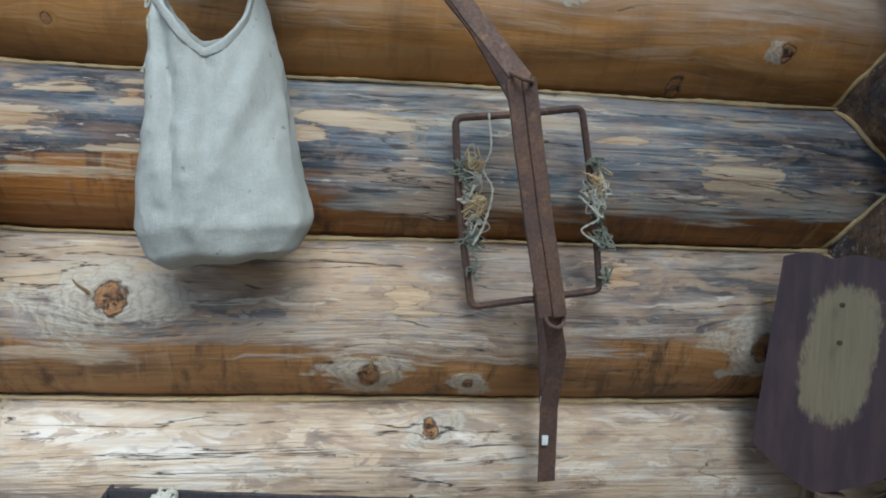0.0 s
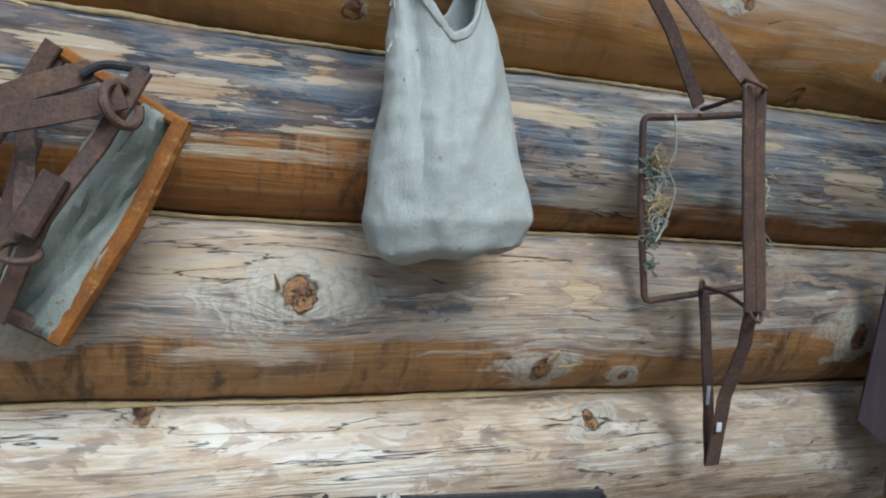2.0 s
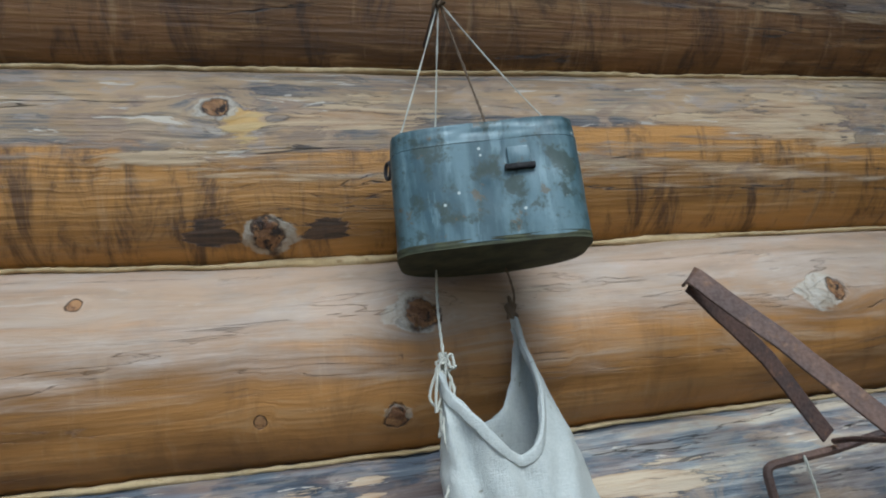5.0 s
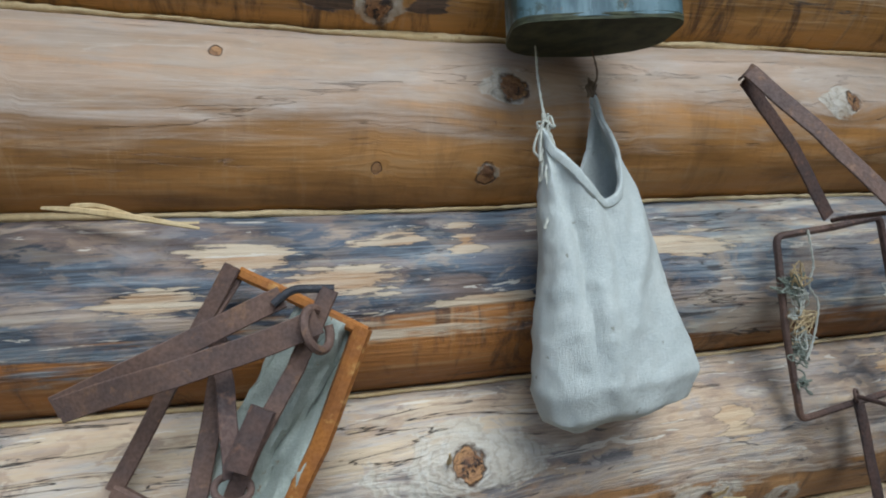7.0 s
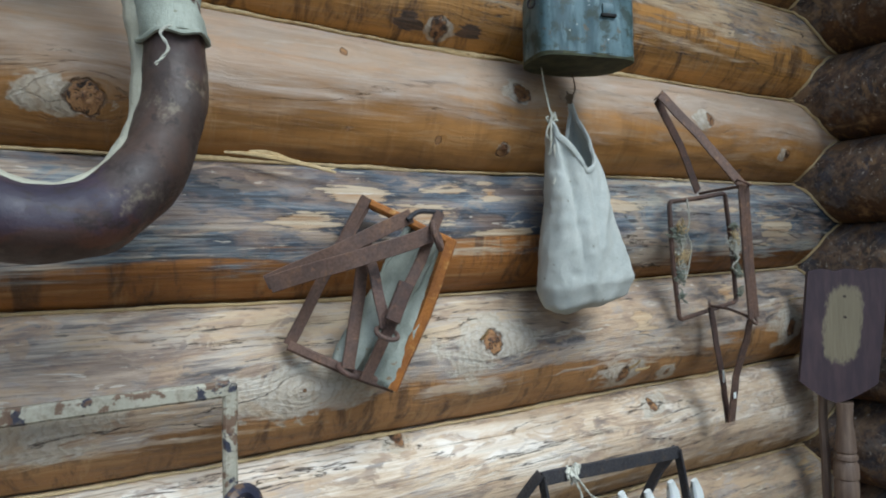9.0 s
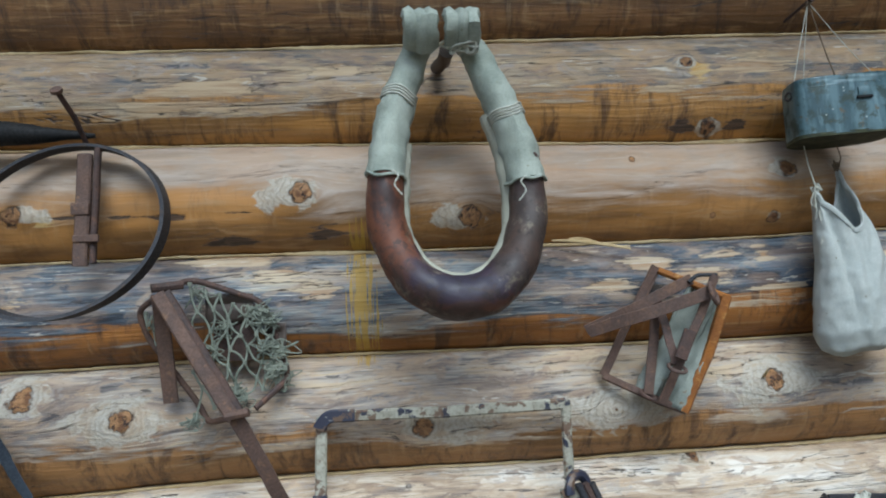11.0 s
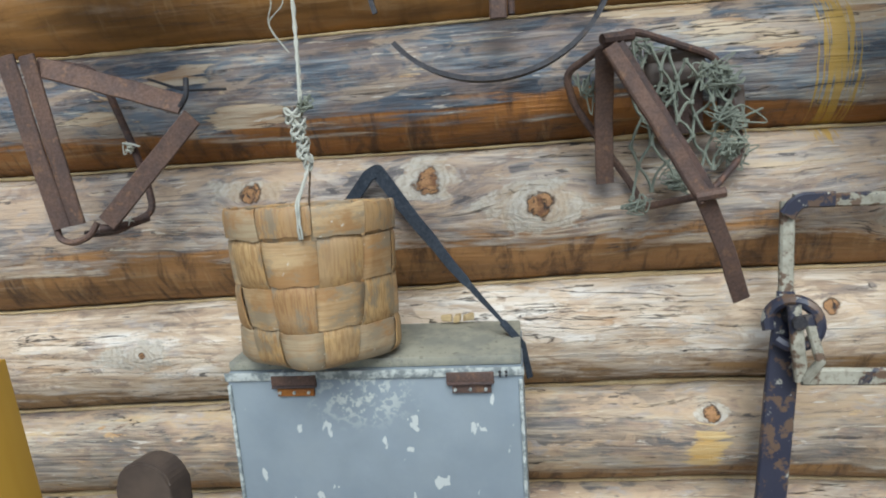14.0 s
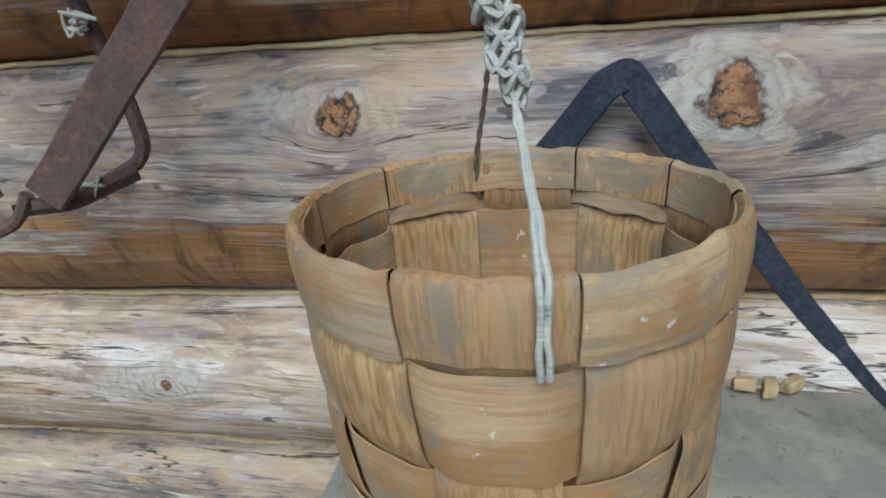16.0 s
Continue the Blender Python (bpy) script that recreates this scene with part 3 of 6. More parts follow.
def cloth(name, a, b, stain, weave=900.0):
    k = Mat(name, 0.92)
    w1 = k.math("SINE", k.math("MULTIPLY", k.noise(k.space(1, 1, 0.02), 60, 2), 60.0))
    n = k.noise(None, 14, 6, 0.6)
    threads = k.noise(k.space(1, 1, 0.08), weave, 2, 0.5)
    threads2 = k.noise(k.space(0.08, 1, 1), weave, 2, 0.5)
    color = k.mix(k.ramp(n, 0.3, 0.7), a, b)
    color = k.mix(k.ramp(threads, 0.35, 0.7, 0, 0.3), color, tuple(x * 0.7 for x in a))
    color = k.mix(k.ramp(threads2, 0.35, 0.7, 0, 0.25), color, tuple(min(1, x * 1.25) for x in b))
    dirt = k.noise(k.space(1, 1, 1, (4, 4, 4)), 75, 4, 0.5)
    color = k.mix(k.ramp(dirt, 0.68, 0.73, 0, 0.75), color, stain)
    folds = k.noise(k.space(1, 1, 0.35), 38, 4, 0.55)
    color = k.mix(k.ramp(folds, 0.3, 0.7, 0, 0.18), color, tuple(x * 0.6 for x in a))
    h = k.math("ADD", k.math("ADD", k.math("MULTIPLY", threads, 0.7), k.math("MULTIPLY", threads2, 0.7)), k.math("MULTIPLY", folds, 2.0))
    return k.done(color, h, 0.6, 0.002)


LINEN = cloth("grey_linen", (0.38, 0.41, 0.39), (0.49, 0.51, 0.475), (0.2, 0.19, 0.14))
CANVAS = cloth("green_grey_canvas", (0.235, 0.27, 0.225), (0.44, 0.47, 0.40), (0.2, 0.19, 0.12), 700.0)
PALE_CANVAS = cloth("pale_canvas", (0.36, 0.355, 0.28), (0.46, 0.45, 0.36), (0.28, 0.25, 0.17), 700.0)
RAG = cloth("stiff_grey_rag", (0.20, 0.225, 0.195), (0.33, 0.355, 0.31), (0.20, 0.11, 0.045), 600.0)
TWINE = cloth("grey_twine", (0.42, 0.42, 0.36), (0.55, 0.54, 0.46), (0.3, 0.28, 0.2), 500.0)
NETTING = cloth("green_grey_netting", (0.15, 0.17, 0.135), (0.27, 0.29, 0.23), (0.12, 0.11, 0.08), 500.0)
CORD_DARK = cloth("brown_cord", (0.13, 0.09, 0.06), (0.2, 0.14, 0.09), (0.08, 0.06, 0.04), 500.0)
STRAW = cloth("straw_caulking", (0.46, 0.32, 0.15), (0.62, 0.48, 0.28), (0.3, 0.19, 0.08), 300.0)

k = Mat("green_grey_enamel", 0.42, 0.1)
c = k.mix(k.ramp(k.noise(k.space(4, 4, 0.8), 9, 7), 0.38, 0.62), (0.032, 0.072, 0.085), (0.10, 0.17, 0.19))
c = k.mix(k.ramp(k.noise(k.space(3, 3, 0.5, (2, 5, 1)), 16, 6, 0.65), 0.55, 0.64, 0, 0.7), c, (0.15, 0.235, 0.255))
c = k.mix(k.ramp(k.noise(None, 26, 7, 0.72), 0.50, 0.60, 0, 0.85), c, (0.028, 0.045, 0.034))
c = k.mix(k.ramp(k.noise(k.space(1, 1, 1, (7, 2, 4)), 34, 6, 0.7), 0.60, 0.66, 0, 0.7), c, (0.11, 0.075, 0.035))
c = k.mix(k.ramp(k.voronoi(None, 42), 0.05, 0.09, 0.9, 0), c, (0.40, 0.46, 0.43))
TIN = k.done(c, k.noise(None, 70, 6), 0.3, 0.0015, k.ramp(k.noise(None, 50), 0.3, 0.7, 0.32, 0.65))

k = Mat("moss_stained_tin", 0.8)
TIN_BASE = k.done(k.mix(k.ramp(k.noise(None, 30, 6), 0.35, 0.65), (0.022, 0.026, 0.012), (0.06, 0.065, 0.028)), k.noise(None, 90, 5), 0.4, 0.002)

k = Mat("worn_leather", 0.38)
n1 = k.noise(k.space(1, 1, 1, (0.4, 0, 0)), 8, 8, 0.68, 0.6)
c = k.mix(k.ramp(n1, 0.42, 0.58), (0.165, 0.056, 0.027), (0.048, 0.026, 0.022))
blue = k.ramp(k.math("ADD", k.near((0.0, -0.03, 0.085), (1.0, 0.5, 2.2)), k.math("MULTIPLY", k.math("SUBTRACT", n1, 0.5), 0.5)), 0.14, 0.09, 0, 0.85)
c = k.mix(blue, c, (0.024, 0.022, 0.042))
grey = k.ramp(k.math("ADD", k.near((0.13, -0.03, 0.2), (1.2, 0.5, 0.8)), k.math("MULTIPLY", k.math("SUBTRACT", n1, 0.5), 0.5)), 0.12, 0.07, 0, 0.8)
c = k.mix(grey, c, (0.06, 0.045, 0.038))
c = k.mix(k.ramp(k.noise(k.space(1, 1, 1, (5, 3, 1)), 9, 8, 0.74), 0.55, 0.64, 0, 0.6), c, (0.25, 0.21, 0.15))
c = k.mix(k.ramp(k.noise(k.space(1, 1, 1, (1, 3, 5)), 50, 6, 0.7), 0.54, 0.62, 0, 0.7), c, (0.022, 0.015, 0.013))
LEATHER = k.done(c, k.noise(None, 120, 7, 0.7), 0.6, 0.002, k.ramp(k.noise(None, 30, 5), 0.3, 0.7, 0.42, 0.72))

k = Mat("chipped_khaki_paint", 0.6)
n1 = k.noise(None, 17, 6, 0.6, 0.3)
c = k.mix(k.ramp(k.noise(None, 40, 6), 0.35, 0.65), (0.29, 0.275, 0.215), (0.37, 0.35, 0.28))
c = k.mix(k.ramp(n1, 0.57, 0.59), c, (0.025, 0.027, 0.045))
c = k.mix(k.ramp(k.noise(None, 90, 6, 0.7), 0.48, 0.66, 0, 0.6), c, (0.16, 0.13, 0.09))
c = k.mix(k.ramp(k.noise(k.space(1, 1, 1, (4, 1, 6)), 33, 6, 0.6), 0.53, 0.58, 0, 0.9), c, (0.12, 0.065, 0.038))
KHAKI = k.done(c, k.math("MULTIPLY", n1, 1.0), 0.5, 0.002, k.ramp(n1, 0.5, 0.56, 0.65, 0.45))

k = Mat("chipped_navy_paint", 0.5)
n1 = k.noise(None, 26, 7, 0.65)
c = k.mix(k.ramp(n1, 0.52, 0.56), (0.028, 0.03, 0.05), (0.12, 0.075, 0.05))
c = k.mix(k.ramp(k.noise(k.space(1, 1, 1, (7, 1, 2)), 34, 6), 0.62, 0.64), c, (0.33, 0.32, 0.27))
NAVY = k.done(c, n1, 0.5, 0.002)

k = Mat("grey_green_paint", 0.65)
n1 = k.noise(None, 22, 7, 0.65)
c = k.mix(k.ramp(k.noise(None, 9, 5), 0.3, 0.7), (0.26, 0.27, 0.20), (0.33, 0.34, 0.26))
c = k.mix(k.ramp(n1, 0.58, 0.6), c, (0.10, 0.06, 0.05))
GREEN_PAINT = k.done(c, n1, 0.5, 0.002)

k = Mat("splint_wood", 0.6)
r = k.random()
gr = k.noise(k.space(6, 6, 130), 2.2, 5, 0.6)
c = k.mix(k.ramp(k.noise(None, 9, 6, 0.6), 0.3, 0.7), (0.42, 0.26, 0.12), (0.55, 0.385, 0.205))
c = k.mix(k.ramp(r, 0.2, 1.0, 0, 0.75), c, (0.36, 0.29, 0.19))
c = k.mix(k.ramp(gr, 0.4, 0.65, 0, 0.45), c, (0.27, 0.135, 0.05))
c = k.mix(k.ramp(k.noise(k.space(9, 9, 420), 2.2, 4, 0.6), 0.55, 0.68, 0, 0.5), c, (0.20, 0.125, 0.07))
c = k.mix(k.ramp(k.noise(k.space(1, 1, 1.5, (1, 8, 3)), 7, 7, 0.7), 0.46, 0.58, 0, 0.75), c, (0.34, 0.17, 0.06))
c = k.mix(k.ramp(k.noise(k.space(1, 1, 2, (6, 6, 2)), 13, 8, 0.75), 0.48, 0.58, 0, 0.75), c, (0.27, 0.225, 0.155))
c = k.mix(k.ramp(k.noise(k.space(1, 1, 1, (2, 3, 2)), 90, 3, 0.6), 0.68, 0.72, 0, 0.8), c, (0.6, 0.56, 0.47))
SPLINT_H = k.done(c, gr, 0.4, 0.0014)
k = Mat("splint_wood_upright", 0.6)
r = k.random()
gr = k.noise(k.space(120, 120, 5), 2.2, 5, 0.6)
c = k.mix(k.ramp(k.noise(None, 9, 6, 0.6), 0.3, 0.7), (0.43, 0.255, 0.10), (0.52, 0.34, 0.15))
c = k.mix(k.ramp(r, 0.2, 1.0, 0, 0.75), c, (0.36, 0.20, 0.085))
c = k.mix(k.ramp(gr, 0.45, 0.60, 0, 0.6), c, (0.24, 0.11, 0.04))
c = k.mix(k.ramp(k.noise(k.space(400, 400, 6), 2.2, 4, 0.6), 0.55, 0.68, 0, 0.55), c, (0.16, 0.085, 0.04))
c = k.mix(k.ramp(k.noise(k.space(1, 1, 0.6, (1, 8, 3)), 8, 7, 0.7), 0.48, 0.62, 0, 0.6), c, (0.36, 0.24, 0.13))
c = k.mix(k.ramp(k.noise(k.space(2, 2, 1, (6, 6, 2)), 13, 8, 0.75), 0.5, 0.6, 0, 0.75), c, (0.23, 0.19, 0.13))
SPLINT_V = k.done(c, gr, 0.5, 0.0014)

k = Mat("grey_sheet_metal", 0.45, 0.25)
n1 = k.noise(None, 6, 6, 0.6)
c = k.mix(k.ramp(n1, 0.3, 0.7), (0.235, 0.28, 0.315), (0.285, 0.33, 0.36))
spots = k.noise(k.space(1.4, 1, 0.8), 26, 3, 0.5, 0.3)
c = k.mix(k.ramp(spots, 0.665, 0.68), c, (0.55, 0.58, 0.56))
patch = k.math("MULTIPLY", k.ramp(k.near((-0.02, -0.1, 0.43), (1.0, 1.0, 1.6)), 0.02, 0.12, 1, 0), k.ramp(k.noise(None, 60, 6, 0.7), 0.5, 0.56))
c = k.mix(patch, c, (0.5, 0.53, 0.5))
SHEET = k.done(c, k.noise(None, 60, 5), 0.15, 0.001, k.ramp(k.noise(None, 20, 6), 0.3, 0.7, 0.35, 0.6))
k = Mat("worn_pale_edge", 0.5, 0.3)
EDGE = k.done(k.mix(k.ramp(k.noise(None, 70, 6), 0.4, 0.6), (0.55, 0.58, 0.55), (0.22, 0.25, 0.25)), k.noise(None, 80), 0.3, 0.001)

k = Mat("dusty_plywood", 0.85)
c = k.mix(k.ramp(k.noise(None, 8, 6), 0.3, 0.7), (0.245, 0.235, 0.18), (0.30, 0.285, 0.22))
c = k.mix(k.ramp(k.noise(None, 75, 5, 0.7), 0.58, 0.64), c, (0.14, 0.13, 0.09))
c = k.mix(k.ramp(k.noise(k.space(1, 1, 1, (4, 1, 2)), 11, 7, 0.7), 0.46, 0.6, 0, 0.7), c, (0.17, 0.17, 0.145))
PLY = k.done(c, k.noise(None, 130, 5), 0.4, 0.002)

k = Mat("fresh_pale_wood", 0.55)
c = k.mix(k.noise(k.space(3, 60, 60), 2, 5), (0.55, 0.40, 0.2), (0.66, 0.52, 0.3))
PALE_WOOD = k.done(c, k.noise(k.space(4, 90, 90), 2), 0.3, 0.002)

k = Mat("white_painted_wood", 0.6)
c = k.mix(k.ramp(k.noise(k.space(30, 30, 3), 3, 6), 0.45, 0.75), (0.66, 0.70, 0.69), (0.46, 0.48, 0.46))
c = k.mix(k.ramp(k.noise(None, 60, 5), 0.64, 0.68), c, (0.25, 0.24, 0.2))
WHITE = k.done(c, k.noise(k.space(60, 60, 4), 3), 0.3, 0.0015)

k = Mat("purple_brown_board", 0.6)
c = k.mix(k.ramp(k.noise(k.space(12, 12, 2), 4, 6), 0.35, 0.7), (0.055, 0.036, 0.046), (0.09, 0.056, 0.062))
worn = k.attr("worn")
wn2 = k.math("ADD", worn, k.math("MULTIPLY", k.math("SUBTRACT", k.noise(k.space(40, 40, 14), 3, 6, 0.7), 0.5), 0.9))
c = k.mix(k.ramp(wn2, 0.42, 0.7, 0, 0.85), c, k.mix(k.noise(k.space(60, 60, 4), 3, 5), (0.36, 0.31, 0.20), (0.20, 0.165, 0.10)))
BOARD = k.done(c, k.noise(k.space(60, 60, 5), 3, 5), 0.35, 0.002)
k = Mat("handle_wood", 0.55)
HANDLE = k.done(k.mix(k.ramp(k.noise(k.space(30, 30, 3), 3, 6), 0.3, 0.7), (0.15, 0.10, 0.075), (0.25, 0.175, 0.125)), k.noise(k.space(60, 60, 4), 3), 0.3, 0.002)
k = Mat("ochre_painted_wood", 0.5)
OCHRE = k.done(k.mix(k.noise(k.space(20, 20, 2), 3, 5), (0.5, 0.27, 0.03), (0.58, 0.34, 0.05)), k.noise(None, 60), 0.2, 0.001)
k = Mat("dark_wood", 0.6)
DARK_WOOD = k.done(k.mix(k.ramp(k.noise(None, 14, 6), 0.3, 0.7), (0.05, 0.035, 0.028), (0.085, 0.06, 0.045)), k.noise(None, 90), 0.3, 0.002)

# ---------------------------------------------------------------- straw in the joints of the wall
for i in range(2, 10):
    verts, faces = [], []
    xs = np.arange(-3.3, 0.9, 0.006)
    for n_, x in enumerate(xs):
        z = seam(i, x)
        h = 0.0032 + 0.007 * max(0.0, noise.noise(V(x * 4, i * 7.0, 1))) + 0.0018 * noise.noise(V(x * 60, i, 3))
        o = 0.007 + 0.009 * noise.noise(V(x * 9, i * 2.0, 5)) + 0.005 * noise.noise(V(x * 80, i, 7))
        y = FRONT + DEEP - 0.013
        for q in range(6):
            a = 2 * math.pi * q / 6
            verts.append((x, y - o * math.cos(a), z - 0.002 + h * math.sin(a)))
        if n_:
            b = (n_ - 1) * 6
            faces += [(b + q, b + (q + 1) % 6, b + 6 + (q + 1) % 6, b + 6 + q) for q in range(6)]
    tagged(mesh_object("seam_caulking", verts, faces, STRAW), "straw-coloured caulking along a joint of the log wall", "caulking", "caulked joints", "structure")
# caulking in the corner, in a zigzag where the logs of both walls meet


def bulge(z, low, high):
    a = math.asin(max(-1.0, min(1.0, (2 * z - low - high) / (high - low))) * math.sin(radians(76)))
    return 1 - (math.cos(a) - math.cos(radians(76))) / (1 - math.cos(radians(76)))


line = []
for i in range(2, 10):
    zt, zb = seam(i, 0.8), seam(i + 1, 0.8)
    for q in range(24):
        z = zt + (zb - zt) * q / 24
        m = next(n_ for n_ in range(len(mids) - 1) if mids[n_ + 1] <= z <= mids[n_])
        line.append(V(0.815 + 0.125 * bulge(z, mids[m + 1], mids[m]), FRONT + DEEP * bulge(z, zb, zt), z))
line = [p + V(-0.003, -0.003, 0) + noise.noise_vector(p * 40) * 0.005 for p in line]
tagged(part("corner_caulking", tube(line, 0.004, 6), STRAW), "straw caulking in the corner of the log walls", "caulking", kind="structure")

# splinter lifting off a log, small nails and stubs
sp = thing("wood_splinter", (-0.8, 1.0, 1.665), "long pale splinter lifting from a weathered log", "splinter")
pts = smooth_line([(-0.85, 1.05, 1.680), (-0.80, 1.022, 1.673), (-0.74, 1.008, 1.662), (-0.675, 1.004, 1.648)], 8)
part("strip", bar([p - V(-0.8, 1.0, 1.665) for p in pts], 0.0075, 0.006, scale=lambda s: 0.45 + math.sin(s * math.pi) * 0.7), STRAW, sp)
part("strip", bar([p - V(-0.80, 0.997, 1.661) + V(0.0, 0.0, 0.004 * math.sin(q * 0.4)) for q, p in enumerate(pts[6:])], 0.006, 0.004, scale=lambda s: 1 - 0.6 * s), STRAW, sp)


def local(ob, pts):
    return [Vector(p) - ob.location for p in pts]


def strip(ob, name, pts, w, t, mat, up=(0, -1, 0), label="", scale=None, smooth=None):
    pts = local(ob, pts)
    if smooth:
        pts = bend(pts, smooth)
    pts = wobble(subdivide_line(pts, 0.015), 0.0012, 25.0, len(name))
    return part(name, bar(pts, w, t, up, scale=scale), mat, ob, label)


def rod(ob, name, pts, r, mat, label="", corner=0.012, loop=False):
    pts = bend(local(ob, pts), corner) if not loop else local(ob, pts)
    return part(name, tube(pts, r, 8, loop), mat, ob, label)


def ring(ob, name, at, r, wire, mat, normal=(0, -1, 0), label="", arc=360, start=0):
    n = Vector(normal).normalized()
    u = n.orthogonal().normalized()
    w = n.cross(u)
    at = Vector(at) - ob.location
    m = 24
    pts = [at + (u * math.cos(radians(start + arc * i / m)) + w * math.sin(radians(start + arc * i / m))) * r for i in range(m + (arc < 360))]
    return part(name, tube(pts, wire, 8, arc >= 360), mat, ob, label)


def cord(ob, name, pts, r, mat, strands=2, label=""):
    """A twisted cord through the points."""
    pts = smooth_line(local(ob, pts), 10)
    bm = bmesh.new()
    total = 0.0
    for s in range(strands):
        path, total = [], 0.0
        for i, p in enumerate(pts):
            if i:
                total += (p - pts[i - 1]).length
            d = (pts[min(i + 1, len(pts) - 1)] - pts[max(i - 1, 0)]).normalized()
            a = d.orthogonal().normalized()
            b = d.cross(a)
            f = total / (r * 7) * 2 * math.pi / 2 + 2 * math.pi * s / strands
            path.append(p + (a * math.cos(f) + b * math.sin(f)) * r * 0.55)
        tube(path, r * 0.62, 6, bm=bm)
    return part(name, bm, mat, ob, label)


def tangle(ob, name, at, size, r, mat, n=5, seed=1, label=""):
    """A knot or frayed tuft of twine."""
    rng = random.Random(seed)
    pts = [Vector(at) - ob.location + V(rng.gauss(0, 0.55) * size[0], rng.gauss(0, 0.55) * size[1], rng.gauss(0, 0.55) * size[2]) for _ in range(n * 5)]
    bm = tube(smooth_line(pts, 6), r, 5)
    return part(name, bm, mat, ob, label)


# ---------------------------------------------------------------- mess tin on its strings
tin = thing("mess_tin", (-0.2, 0.905, 1.872), "dented green-grey enamel mess tin hanging on strings", "mess tin")


def tin_outline(s, n=40):
    out = []
    for q in range(n):
        a = 2 * math.pi * q / n
        x, y = math.cos(a), math.sin(a)
        r = 1 / (abs(x) ** 4.6 + abs(y) ** 4.6) ** (1 / 4.6)
        px, py = 0.104 * r * x, 0.058 * r * y
        py += 0.026 * (1 - (px / 0.104) ** 2) * (1.0 if y > 0 else 0.10)
        out.append(V(px, py, 0) * s)
    return out


def tin_shell(z0, z1, s0, s1, cap0, cap1, seed=0):
    bm = bmesh.new()
    rows = []
    levels = 10
    for q in range(levels + 1):
        t = q / levels
        rows.append([bm.verts.new(p + V(0, 0, z0 + (z1 - z0) * t) + V(0, 0.002 * noise.noise(V(p.x * 25, t * 3, seed)), 0)) for p in tin_outline(s0 + (s1 - s0) * t)])
    for a, b in zip(rows, rows[1:]):
        for j in range(len(a)):
            bm.faces.new((a[j], a[(j + 1) % len(a)], b[(j + 1) % len(a)], b[j]))
    if cap0:
        bm.faces.new(rows[0][::-1])
    if cap1:
        bm.faces.new(rows[-1])
    bmesh.ops.rotate(bm, verts=bm.verts, cent=(0, 0, 0), matrix=Matrix.Rotation(radians(-14), 3, "Z"))
    return bm


part("body", tin_shell(0.0, 0.1095, 1.0, 0.995, False, False), TIN, tin)
part("lid", tin_shell(0.110, 0.132, 0.997, 0.975, False, True), TIN, tin, "dented lid with a scratched rim")
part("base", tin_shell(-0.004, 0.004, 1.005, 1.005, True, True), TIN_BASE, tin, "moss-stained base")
# a black bar stands for the dark inside of the slot below the plate
for name, piece, mat in (("latch", block(0.032, 0.010, 0.006, (0.034, -0.0565, 0.076), 0.0012), MATT_BLACK), ("latch_plate", block(0.024, 0.005, 0.020, (0.034, -0.0565, 0.089), 0.002), TIN)):
    bmesh.ops.rotate(piece, verts=piece.verts, cent=(0, 0, 0), matrix=Matrix.Rotation(radians(-14), 3, "Z"))
    part(name, piece, mat, tin)
ring(tin, "ear", (-0.307, 0.915, 1.975), 0.009, 0.0022, IRON, (1, 0.2, 0))
nail_at = V(-0.222, 0.93, 2.205)
nail = thing("nail", tuple(nail_at), "rusty nail driven into the log above the mess tin", "nail")
part("shank", tube(local(nail, [nail_at + V(0, 0.09, 0.0), nail_at + V(0, -0.012, 0.008)]), 0.004, 8), RUST_DARK, nail)
part("head", tube(local(nail, [nail_at + V(0, -0.012, 0.008), nail_at + V(0, -0.016, 0.008)]), 0.008, 10), RUST_DARK, nail)
strings = thing("hanging_strings", tuple(nail_at), "thin pale strings that hold the mess tin", "string")
for e in ((-0.302, 0.905, 1.985), (-0.245, 0.95, 1.99), (-0.092, 0.875, 1.975)):
    cord(strings, "string", [nail_at + V(0, 0, 0.006), (nail_at + Vector(e)) / 2 + V(0, 0.004, 0), e], 0.0011, TWINE)
cord(strings, "string", [nail_at + V(0, 0, 0.006), (-0.19, 0.93, 2.08), (-0.178, 0.915, 2.0)], 0.0018, CORD_DARK, label="dark brown cord")
tangle(strings, "knot", tuple(nail_at + V(0, -0.004, 0.002)), (0.007, 0.006, 0.008), 0.0018, CORD_DARK, 4, 3)

# ---------------------------------------------------------------- linen bag
bag = thing("linen_bag", (-0.203, 0.918, 1.39), "grey homespun linen bag hanging on cords", "bag")


